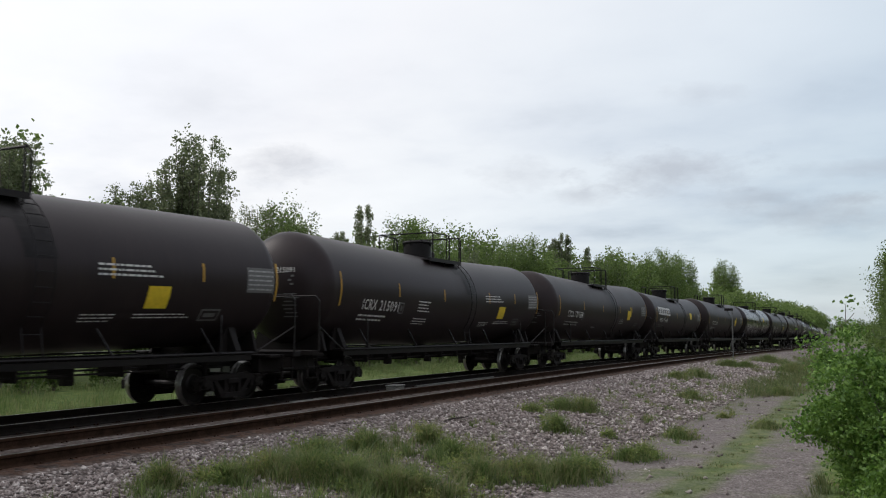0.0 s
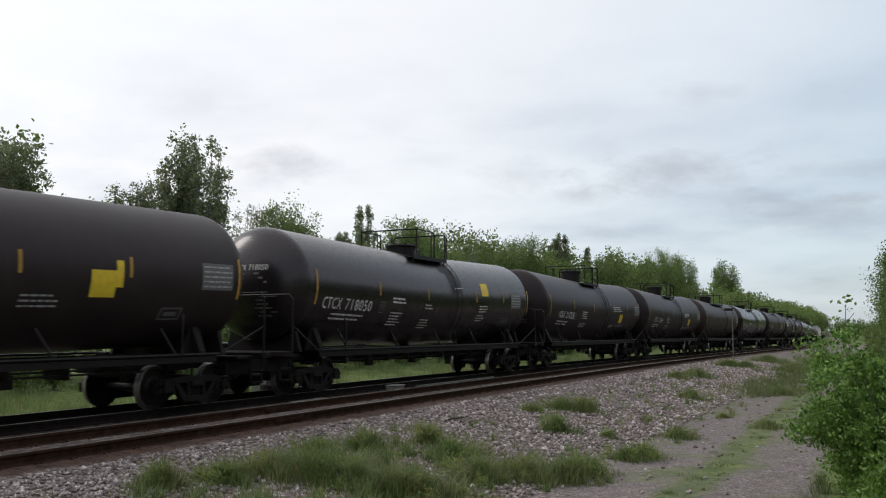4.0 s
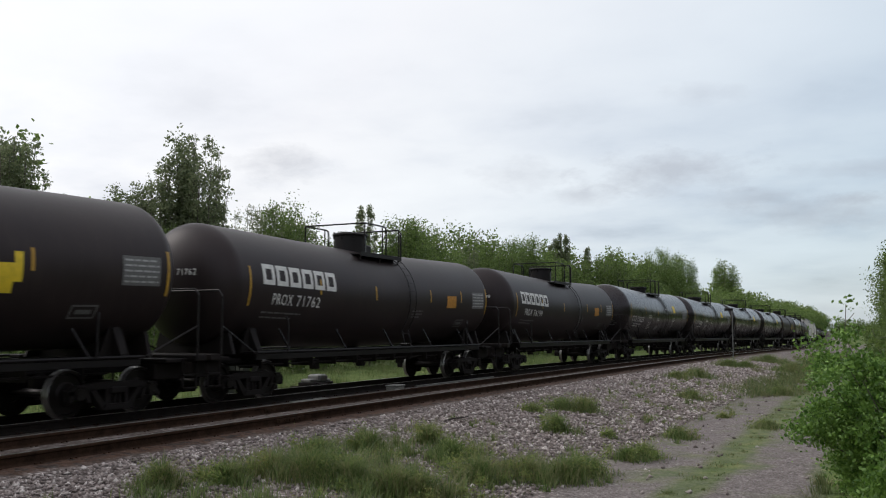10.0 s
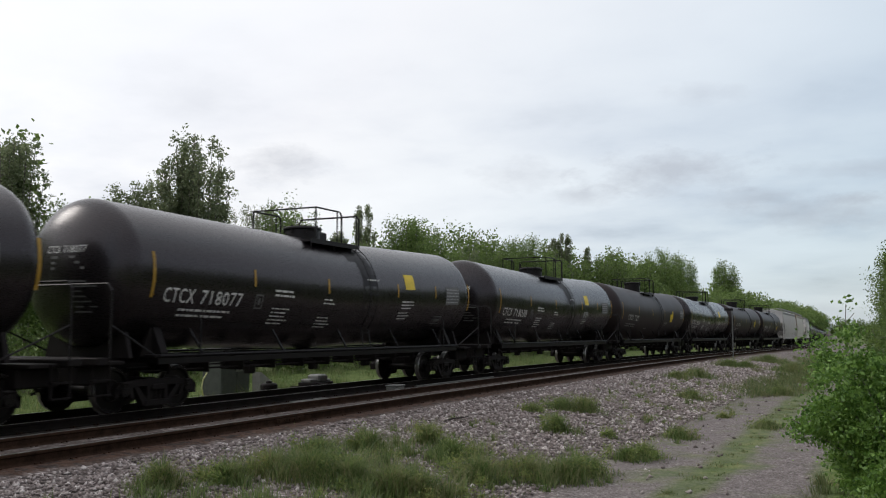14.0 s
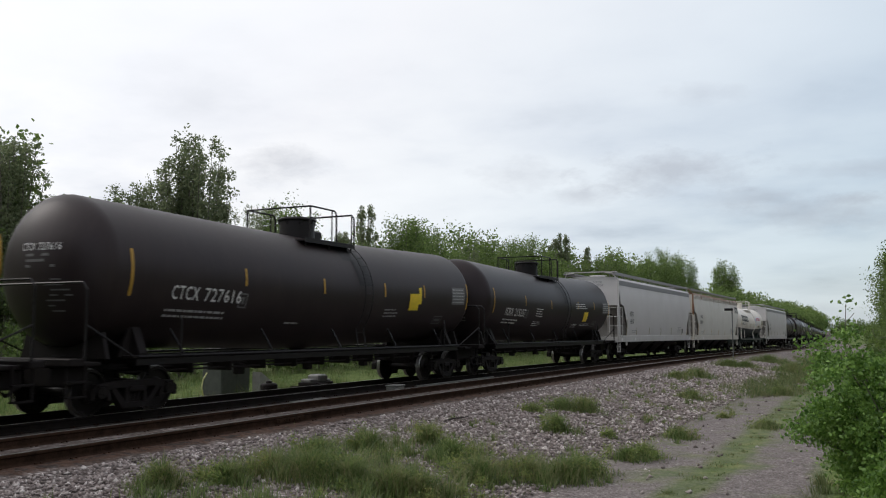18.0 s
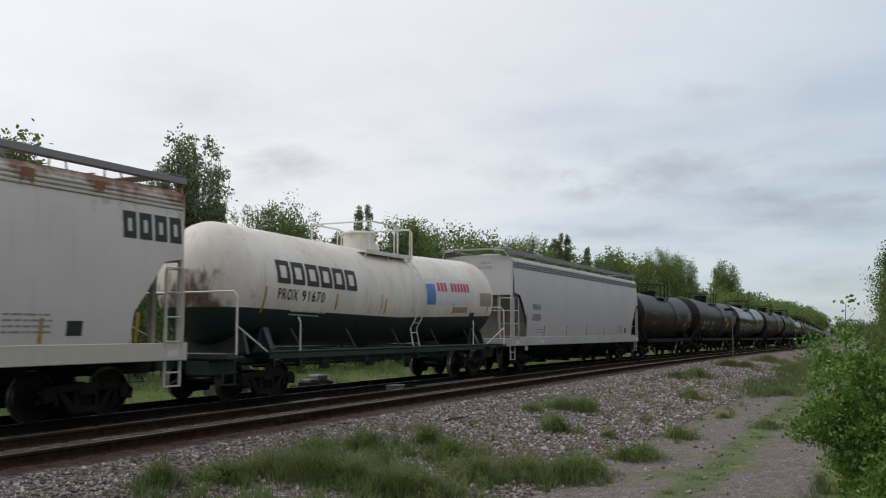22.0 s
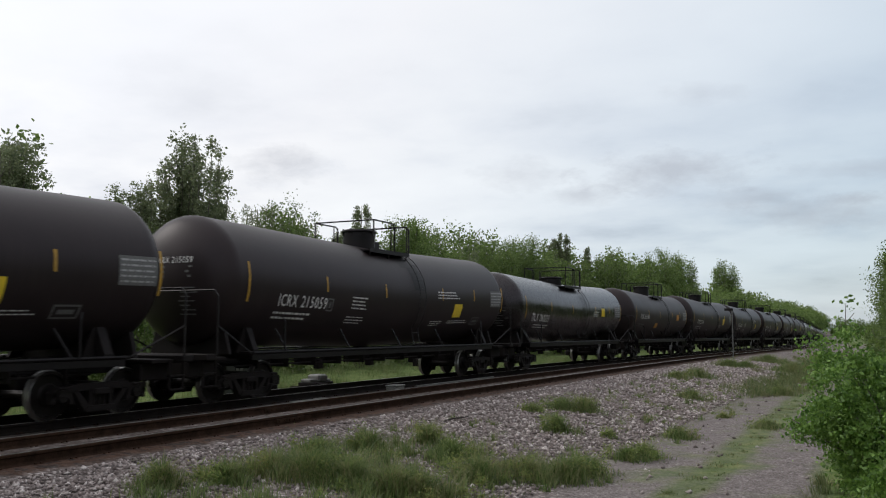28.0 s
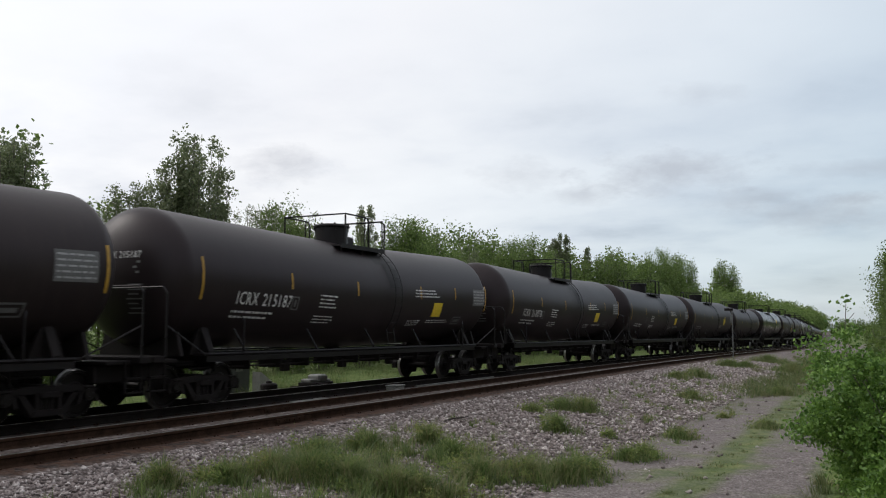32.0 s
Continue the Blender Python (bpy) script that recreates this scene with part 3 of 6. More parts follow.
def relay_cabinet():
    t = thing("relay_cabinet", "grey steel relay cabinet standing in grass beside the track", "cabinet", at=pose(-19.2, 22.85, -0.55))
    g = Geo()
    g.box(-0.45, 0.45, -0.75, 0.75, 0.0, 0.12, 0.015)
    part("plinth", g, plain("concrete_plinth", (0.27, 0.26, 0.25), 0.9, 0.2), t)
    g = Geo()
    g.box(-0.40, 0.40, -0.70, 0.70, 0.12, 1.75, 0.03)
    part("case", g, CABINET, t)
    for s in (-1, 1):
        g = Geo()
        g.box(0.40, 0.425, min(s * 0.02, s * 0.66), max(s * 0.02, s * 0.66), 0.2, 1.66, 0.01)
        d = part("cabinet_door", g, CABINET, t)
        g = Geo()
        g.tube([(0.44, s * 0.1, 0.9), (0.46, s * 0.1, 0.95), (0.46, s * 0.1, 1.05), (0.44, s * 0.1, 1.1)], 0.012, 6)
        part("handle", g, GEAR, d)
    g = Geo()
    g.box(0.426, 0.432, -0.06, 0.30, 0.86, 1.14)
    part("notice", g, PALE_METAL, t, "small white notice plate")
    g = Geo()
    g.box(-0.48, 0.5, -0.78, 0.78, 1.75, 1.80, 0.02)
    part("roof", g, CABINET, t)
    w = thing("concrete_wingwall", "sloping grey concrete slab beside the relay cabinet", "slab", at=pose(-18.9, 24.55, -0.55))
    g = Geo()
    g.plate([(-0.55, -0.05), (0.75, -0.05), (0.75, 0.12), (-0.48, 0.80), (-0.55, 0.80)], -0.15, 0.15)
    part("slab", g, plain("weathered_concrete", (0.36, 0.35, 0.335), 0.9, 0.2, 5), w)
    c = thing("cable_hose", "curved pale yellow cable hose rising from the grass", "cable", at=pose(-18.5, 21.0, -0.55))
    g = Geo()
    g.tube([(0, 0.15, 0.0), (0, -0.02, 0.2), (0, -0.1, 0.45), (0, -0.05, 0.7), (0, 0.12, 0.9)], 0.022, 8)
    part("hose", g, plain("pale_yellow_plastic", (0.55, 0.52, 0.25), 0.5, 0.1), c)


def between_tracks():
    t = thing("spare_rail", "pale length of spare rail lying between the tracks", "rail", at=pose(-12.75, 0, -0.03))
    g = Geo()
    g.prism([(px * 0.45, pz * 0.45) for px, pz in RAIL], 23.9, 29.9)
    part("rail_length", g, PALE_METAL, t)
    b = thing("junction_box", "small weathered concrete junction box between the tracks", "junction box", at=pose(-12.35, 21.9, -0.16))
    g = Geo()
    g.box(-0.16, 0.16, -0.26, 0.26, 0.0, 0.24, 0.03)
    part("box", g, PALE_METAL, b)
    g = Geo()
    g.box(-0.18, 0.18, -0.28, 0.28, 0.24, 0.28, 0.015)
    part("lid", g, PALE_METAL, b)
    s = thing("loose_plank", "grey weathered plank lying beside the rail", "plank", at=pose(-13.0, 18.6, -0.14, 0, 0, 3))
    g = Geo()
    g.box(-0.09, 0.09, -0.8, 0.8, 0.0, 0.05, 0.01)
    part("plank", g, PALE_METAL, s)


def marker_post():
    t = thing("marker_post", "thin grey steel marker post on the gravel bank", "post", at=pose(-7.5, 51.8, -0.25))
    g = Geo()
    g.prism([(-0.03, -0.012), (0.03, -0.012), (0.03, 0.0), (0.01, 0.0), (0.01, 0.03), (-0.01, 0.03), (-0.01, 0.0), (-0.03, 0.0)], 0.0, 3.15)
    post = part("post", g, plain("galvanised_post", (0.16, 0.16, 0.155), 0.6, 0.3), t)
    post.matrix_basis = Matrix.Rotation(radians(90), 4, "X")
    g = Geo()
    g.box(-0.42, 0.05, -0.03, -0.012, 2.98, 3.12, 0.008)
    part("plate", g, GEAR, t, "small dark sign plate seen from its back")


switch_machine()
relay_cabinet()
between_tracks()
marker_post()


# ---- the train: rolling stock ----
WHEEL_R = 0.457
TANK_R = 1.53
AXIS_Z = 2.68        # height of the tank's axis at mid length; both halves rise a little towards the ends
RISE = 0.02


def use_size(radius, height):
    """Set the girth and height of the tanks that are built next."""
    global TANK_R, AXIS_Z
    TANK_R, AXIS_Z = radius, height


def axis_z(y):
    return AXIS_Z + RISE * abs(y)


def make_wheelset():
    g = Geo()
    g.tube([(-1.17, 0, 0), (1.17, 0, 0)], 0.075, 10)
    for s in (-1, 1):
        rows = [(0.80, 0.09), (0.80, 0.20), (0.765, 0.23), (0.765, 0.375), (0.82, 0.395), (0.82, WHEEL_R - 0.012), (0.808, WHEEL_R - 0.003),
                (0.715, WHEEL_R), (0.712, WHEEL_R + 0.02), (0.688, WHEEL_R + 0.025), (0.682, 0.38), (0.72, 0.37), (0.735, 0.22), (0.70, 0.20), (0.70, 0.09)]
        n = 18
        vs, fs, ms = [], [], []
        for x, r in rows:
            vs += [(s * x, r * math.cos(2 * math.pi * k / n), r * math.sin(2 * math.pi * k / n)) for k in range(n)]
        for j in range(len(rows) - 1):
            for i in range(n):
                q = (j * n + i, j * n + (i + 1) % n, (j + 1) * n + (i + 1) % n, (j + 1) * n + i)
                fs.append(q if s > 0 else q[::-1])
                ms.append(1 if 5 <= j <= 8 else 0)
        g.add(vs, fs)
        g.mi[-len(fs):] = ms
        g.disc((0, 0), 0.115, s * 1.0 if s > 0 else -1.19, 1.19 if s > 0 else -1.0, 14)
        for k in range(3):
            a = 2 * math.pi * k / 3
            g.disc((0.065 * math.cos(a), 0.065 * math.sin(a)), 0.02, 1.19 if s > 0 else -1.21, 1.21 if s > 0 else -1.19, 6)
    return g.mesh("wheelset", [WHEEL_STEEL, TREAD], True)


def make_side_frame():
    """A cast side frame: arched top member, sloping tension members, bearing jaws and the spring nest."""
    g = Geo()
    a, b = -0.085, 0.085
    g.plate([(-1.13, 0.50), (-1.02, 0.60), (-0.45, 0.66), (0.45, 0.66), (1.02, 0.60), (1.13, 0.50), (1.13, 0.42), (1.02, 0.47), (0.45, 0.53), (-0.45, 0.53), (-1.02, 0.47), (-1.13, 0.42)], a, b)
    for s in (-1, 1):
        g.plate([(s * 0.66, 0.54), (s * 0.54, 0.54), (s * 0.27, 0.24), (s * 0.27, 0.13), (s * 0.36, 0.13)][::s], a, b)
        g.plate([(s * 0.28, 0.55), (s * 0.20, 0.55), (s * 0.20, 0.20), (s * 0.28, 0.20)][::s], a, b)
        g.plate([(s * 0.70, 0.56), (s * 0.62, 0.30), (s * 0.72, 0.30), (s * 0.76, 0.50)][::-s], a, b)
        g.plate([(s * 1.13, 0.52), (s * 1.02, 0.52), (s * 1.04, 0.32), (s * 1.12, 0.32)][::-s], a, b)
        g.box(a - 0.02, b + 0.04, s * 0.89 - 0.12, s * 0.89 + 0.12, 0.575, 0.62, 0.015)
    g.plate([(-0.36, 0.13), (0.36, 0.13), (0.30, 0.24), (-0.30, 0.24)], a - 0.02, b + 0.02)
    for y in (-0.12, 0.0, 0.12):
        g.tube([(0, y, 0.24), (0, y, 0.46)], 0.05, 8)
    g.box(-0.12, 0.13, -0.19, 0.19, 0.44, 0.56, 0.02)
    return g.mesh("side_frame", GEAR)


WHEELSET_MESH, SIDE_FRAME_MESH = make_wheelset(), make_side_frame()


def add_truck(car, y):
    g = Geo()
    g.box(-1.0, 1.0, -0.17, 0.17, 0.44, 0.68, 0.04)
    g.drum(0, 0, 0.22, 0.68, 0.78, 16, 0.02)
    for s in (-1, 1):
        g.tube([(-0.78, s * 0.42, 0.36), (0.78, s * 0.42, 0.36)], 0.05, 6)
        g.tube([(0.1, s * 0.42, 0.36), (0.1, s * 0.3, 0.62)], 0.035, 6)
        for q in (-0.75, 0.75):
            g.box(q - 0.06, q + 0.06, s * 0.40 - 0.05 + (0 if s > 0 else -0.02), s * 0.40 + 0.05, 0.26, 0.50, 0.015)
    truck = part("truck", add_truck.mesh or g.mesh("truck", GEAR), None, car, "grimy four-wheel truck with roller bearings")
    add_truck.mesh = truck.data
    truck.location = (0, y, 0)
    for s in (-1, 1):
        f = part("side_frame", SIDE_FRAME_MESH, None, truck)
        f.location = (s * 1.07, 0, 0)
        w = part("wheelset", WHEELSET_MESH, None, truck)
        w.location = (0, s * 0.89, WHEEL_R)
    return truck


add_truck.mesh = None


def on_tank(y, v, off=0.008):
    """The point of the tank's near side at y along the car and v along the curve above its axis."""
    r = TANK_R
    a = v / r
    return ((r + off) * math.cos(a), y, axis_z(y) + (r + off) * math.sin(a))


def decal(g, y0, y1, v0, v1, skew=0.0, off=0.008):
    n = max(1, int(abs(v1 - v0) / 0.12) + 1)
    vs, fs = [], []
    for k in range(n + 1):
        v = v0 + (v1 - v0) * k / n
        d = skew * (v - v0)
        vs += [on_tank(y0 + d, v, off), on_tank(y1 + d, v, off)]
    for k in range(n):
        fs.append((2 * k, 2 * k + 1, 2 * k + 3, 2 * k + 2))
    g.add(vs, fs)


def text_points(body):
    """The flat mesh of a word in the built-in font, brought to a unit box."""
    cu = bpy.data.curves.new("word", "FONT")
    cu.body, cu.resolution_u, cu.offset, cu.space_character = body, 2, 0.006, 1.12
    ob = new("word", cu)
    me = bpy.data.meshes.new_from_object(ob)
    vs = np.array([v.co[:2] for v in me.vertices])
    fs = [tuple(p.vertices) for p in me.polygons]
    bpy.data.objects.remove(ob)
    bpy.data.curves.remove(cu)
    bpy.data.meshes.remove(me)
    lo, hi = vs.min(0), vs.max(0)
    return (vs - lo) / (hi - lo), fs


def lettering(car, body, y0, y1, v0, v1, mat, place=on_tank, name="lettering"):
    """Each word of a mark is a part of its own; the words share the span in the ratio of their letters."""
    words = body.split()
    total = sum(len(w) for w in words) + 0.9 * (len(words) - 1)
    y = y0
    for w in words:
        span = (y1 - y0) * len(w) / total
        uv, fs = text_points(w)
        g = Geo()
        g.add([place(y + u * span, v0 + k * (v1 - v0), 0.014) for u, k in uv], fs)
        part(name, g, mat, car, "painted reporting mark")
        y += span + (y1 - y0) * 0.9 / total


def word_bars(g, rng, y0, y1, v, h, put=decal):
    y = y0
    while y < y1 - 0.05:
        w = min(rng.uniform(0.05, 0.24), y1 - y)
        put(g, y, y + w, v, v + h * 0.72)
        y += w + 0.035


def text_block(g, rng, y0, y1, top, lines, h=0.055, gap=0.05, put=decal):
    for k in range(lines):
        word_bars(g, rng, y0, y0 + (y1 - y0) * rng.uniform(0.7, 1.0), top - (k + 1) * h - k * gap, h, put)


def tank_body(length, n=44):
    """Cylinder in two halves that rise towards the ends, closed by domed heads, with faint weld seams."""
    half, depth = length / 2, 0.72
    rows = []
    for k in range(15):
        a = radians(90 * k / 14)
        rows.append((-half + depth * (1 - math.sin(a)), max(0.02, TANK_R * math.cos(a))))
    rows = rows[::-1]
    inner = half - depth
    ys = [-inner + 0.05, -inner * 0.97, -inner * 0.66, -inner * 0.33, -0.02, 0.02, inner * 0.33, inner * 0.66, inner * 0.97, inner - 0.05]
    rows = [(y, r) for y, r in rows]
    rows = sorted(rows)
    rows += [(y, TANK_R) for y in ys]
    rows += [(-y, r) for y, r in rows[:15]][::-1]
    rows = sorted(rows)
    g = Geo()
    vs, fs = [], []
    for y, r in rows:
        vs += [(r * math.cos(2 * math.pi * k / n), y, axis_z(y) + r * math.sin(2 * math.pi * k / n)) for k in range(n)]
    for j in range(len(rows) - 1):
        fs += [(j * n + i, (j + 1) * n + i, (j + 1) * n + (i + 1) % n, j * n + (i + 1) % n) for i in range(n)]
    fs += [tuple(range(n)), tuple(range(len(vs) - 1, len(vs) - n - 1, -1))]
    return g.add(vs, fs)


def tank_fittings(car, length, pipe, gear, platform_len=2.2, tall=0.60, white=False):
    half = length / 2
    top = AXIS_Z + TANK_R
    # manway housing and platform
    g = Geo()
    g.drum(0, -0.1, 0.49, top - 0.12, top + tall, 24, 0.05)
    g.drum(0, -0.1, 0.55, top + tall - 0.10, top + tall - 0.03, 24, 0.02)
    for k in range(8):
        a = 2 * math.pi * k / 8
        g.drum(0.5 * math.cos(a), -0.1 + 0.5 * math.sin(a), 0.03, top + tall - 0.20, top + tall + 0.02, 6, 0.01)
    g.box(-0.2, 0.2, 0.45, 0.85, top - 0.06, top + 0.26, 0.04)
    part("manway_housing", g, pipe, car, "round manway housing on top of the tank", True)
    p0, p1 = (-platform_len * 0.55, platform_len * 0.55)
    for s in (-1, 1):
        g = Geo()
        x0, x1 = sorted((s * 0.54, s * 1.06))
        g.plate([(p0, top - 0.20), (p1, top - 0.20), (p1, top - 0.16), (p0, top - 0.16)], x0, x1)
        g.plate([(p0, top - 0.24), (p1, top - 0.24), (p1, top - 0.12), (p0, top - 0.12)], min(s * 1.06, s * 1.08), max(s * 1.06, s * 1.08))
        for y in (p0 + 0.1, 0.0, p1 - 0.1):
            g.tube([(s * 1.03, y, top - 0.20), (s * 0.98, y, top - 0.36)], 0.025, 6)
        part("platform", g, pipe, car, "narrow platform beside the manway")
    # a rail beside the manway, open at the ladder, and one across the platform's end
    r0, r1 = p0 * 0.80, p1 - 0.92
    z0, z1 = top - 0.16, top + 0.74
    for s in (-1, 1):
        g = Geo()
        x = s * 1.05
        g.tube([(x, r0, z0), (x, r0, z1)], 0.024, 6)
        g.tube([(x, r0, z1), (x, r1 - 0.14, z1), (x, r1 - 0.04, z1 - 0.04), (x, r1, z1 - 0.14), (x, r1, z0)], 0.026, 6)
        g.tube([(x, r1 - 0.22, z0), (x, r1 - 0.22, z1)], 0.02, 6)
        part("railing", g, pipe, car)
    g = Geo()
    g.tube([(-1.05, r0, z1), (1.05, r0, z1)], 0.022, 6)
    part("end_railing", g, pipe, car)
    g = Geo()
    g.tube([(-1.05, p1, z0), (-1.05, p1, z1 - 0.1), (-0.95, p1, z1), (0.95, p1, z1), (1.05, p1, z1 - 0.1), (1.05, p1, z0)], 0.026, 6)
    for s in (-1, 1):
        g.tube([(s * 1.05, p1 - 0.13, z0), (s * 1.05, p1 - 0.13, z1), (s * 0.95, p1, z1)], 0.022, 6)
    part("end_railing", g, pipe, car)
    # ladders that follow the curve of the tank
    for s in (-1, 1):
        g = Geo()
        pts = []
        for k in range(9):
            a = radians(58 - 95 * k / 8)
            pts.append((s * (TANK_R + 0.10) * math.cos(a), axis_z(0) + (TANK_R + 0.10) * math.sin(a)))
        pts.append((s * 1.42, 1.02))
        for y in (0.95, 1.35):
            g.tube([(x, y, z) for x, z in pts], 0.022 if white else 0.014, 5)
        for k in range(12):
            f = k / 11 * (len(pts) - 1)
            i = min(int(f), len(pts) - 2)
            x = pts[i][0] + (pts[i + 1][0] - pts[i][0]) * (f - i)
            z = pts[i][1] + (pts[i + 1][1] - pts[i][1]) * (f - i)
            g.tube([(x, 0.95, z), (x, 1.35, z)], 0.016 if white else 0.010, 5)
        part("ladder", g, pipe, car)
    # side pipe rails with brackets
    for s in (-1, 1):
        g = Geo()
        g.tube([(s * 1.46, -half + 1.3, 1.14), (s * 1.46, half - 1.3, 1.14)], 0.03, 6)
        for y in [-half + 2.6 + k * (length - 5.2) / 4 for k in range(5)]:
            g.tube([(s * 1.46, y, 1.14), (s * 1.30, y - 0.28, 1.68)], 0.028, 5)
        x0, x1 = sorted((s * 1.36, s * 1.44))
        g.box(x0, x1, -half + 1.3, half - 1.3, 0.96, 1.10, 0.01)
        part("side_rail", g, gear if white else pipe, car, "long pipe rail along the lower tank")
    # stub sills, saddles, steps, couplers, end rails
    for e in (-1, 1):
        g = Geo()
        ya, yb = sorted((e * (half + 0.42), e * (half - 3.6)))
        g.box(-0.30, 0.30, ya, yb, 0.78, 1.12, 0.02)
        yc, yd = sorted((e * (half + 0.1), e * (half + 0.42)))
        g.box(-1.60, 1.60, yc, yd, 1.0, 1.14, 0.02)
        part("stub_sill", g, gear, car)
        g = Geo()
        yt = e * (half - 1.6)
        arc = [(1.15 * math.cos(radians(a)) * 1.33, axis_z(yt) + TANK_R * math.sin(radians(a))) for a in range(-150, -29, 12)]
        g.prism([(1.30, 0.98), (1.30, 1.2)] + [(x * 0.90, z) for x, z in arc[::-1] if z < 1.9] + [(-1.30, 1.2), (-1.30, 0.98)], yt - 0.09, yt + 0.09)
        for s in (-1, 1):
            g.box(s * 1.3 - 0.16, s * 1.3 + 0.16, yt - 0.42, yt + 0.42, 1.10, 1.16, 0.01)
            g.plate([(yt - 0.40, 1.12), (yt + 0.40, 1.12), (yt + 0.16, 1.70), (yt - 0.16, 1.70)], s * 1.02 - 0.03, s * 1.02 + 0.03)
        part("saddle", g, gear, car)
        g = Geo()
        yq = e * (half + 0.42)
        g.box(-0.12, 0.12, min(yq, yq + e * 0.25), max(yq, yq + e * 0.25), 0.78, 1.0, 0.03)
        g.box(-0.22, 0.17, min(yq + e * 0.22, yq + e * 0.38), max(yq + e * 0.22, yq + e * 0.38), 0.74, 1.04, 0.04)
        g.tube([(0.2, yq, 0.8), (0.3, yq + e * 0.1, 0.55), (0.25, yq + e * 0.3, 0.45)], 0.03, 6)
        part("coupler", g, gear, car)
        g = Geo()
        ye = e * (half + 0.12)
        g.tube([(-1.61, ye, 1.1), (-1.61, ye, 2.40), (-1.50, ye, 2.53), (1.50, ye, 2.53), (1.61, ye, 2.40), (1.61, ye, 1.1)], 0.024, 6)
        for s in (-1, 1):
            g.tube([(s * 1.61, ye, 1.75), (s * 1.46, ye - e * 1.3, 1.15)], 0.02, 5)
        part("end_rail", g, pipe, car, "bent pipe rail across the car's end")
        for s in (-1, 1):
            g = Geo()
            g.tube([(s * 1.50, e * (half - 2.45), 1.14), (s * 1.50, e * (half - 2.45), 1.86), (s * 1.46, e * (half - 2.40), 1.98)], 0.022, 5)
            part("hand_rail", g, pipe, car, "upright pipe handhold beside the tank")
        # head brace between sill and tank, and the brake platform over the coupler
        g = Geo()
        ya, yb = sorted((e * (half - 0.85), e * (half - 0.75)))
        g.prism([(-1.2, 1.10), (1.2, 1.10), (1.05, 1.62), (-1.05, 1.62)], ya, yb)
        part("head_brace", g, gear, car)
        g = Geo()
        ya, yb = sorted((e * (half - 0.5), e * (half + 0.40)))
        g.box(-1.35, 1.35, ya, yb, 0.98, 1.06, 0.015)
        g.box(0.35, 1.05, min(ya, yb), max(ya, yb), 0.62, 0.98, 0.03)
        part("end_platform", g, gear, car, "grimy platform over the coupler")
        for s in (-1, 1):
            g = Geo()
            ys = e * (half + 0.12)
            for d in (-0.2, 0.2):
                g.box(s * 1.40 - 0.02, s * 1.40 + 0.02, ys + d - 0.02, ys + d + 0.02, 0.42, 1.05)
            for z in (0.42, 0.70):
                g.box(s * 1.40 - 0.06, s * 1.40 + 0.06, ys - 0.22, ys + 0.22, z, z + 0.03)
            part("step", g, gear, car)
        add_truck(car, e * (half - 1.6))
    # outlet valve and brake gear under the middle
    g = Geo()
    g.drum(0, 0.0, 0.22, 0.72, 1.2, 14, 0.03)
    g.drum(0, 0.0, 0.30, 0.95, 1.02, 14, 0.02)
    g.tube([(0, -0.5, 0.82), (0, 0.5, 0.82)], 0.06, 8)
    part("outlet_valve", g, gear, car)
    g = Geo()
    g.tube([(-0.55, -2.6, 0.98), (-0.55, -1.7, 0.98)], 0.16, 12)
    g.tube([(0.35, -half + 1.5, 0.86), (0.35, half - 1.5, 0.86)], 0.022, 5)
    g.tube([(0.75, -half + 1.5, 0.80), (0.75, half - 1.5, 0.80)], 0.022, 5)
    for k in range(11):
        y = -half + 2.2 + k * (length - 4.4) / 10
        g.box(0.2, 0.9, y - 0.02, y + 0.02, 0.72, 1.0)
    for k in range(5):
        y = -half + 2.8 + k * (length - 5.6) / 4
        g.box(0.25, 0.45, y - 0.12, y + 0.12, 0.58, 0.84, 0.02)
    part("brake_gear", g, gear, car, "brake cylinder, rods and hangers under the tank")


def reflector(car, y, v0, v1, mat=None):
    g = Geo()
    decal(g, y - 0.036, y + 0.036, v0, v1, 0.0, 0.006)
    part("reflector_stripe", g, mat or YELLOW, car, "upright yellow reflective stripe")


def panel(car, name, y0, y1, v0, v1, mat, label, skew=0.0, off=0.006):
    g = Geo()
    decal(g, y0, y1, v0, v1, skew, off)
    return part(name, g, mat, car, label)


def on_head(front, u, w, off=0.012):
    """The point of the leading head at u across and w above the axis."""
    q = min(0.98, (u * u + w * w) / TANK_R ** 2)
    return (u, front + 0.72 * (1 - math.sqrt(1 - q)) - off, axis_z(front) + w)


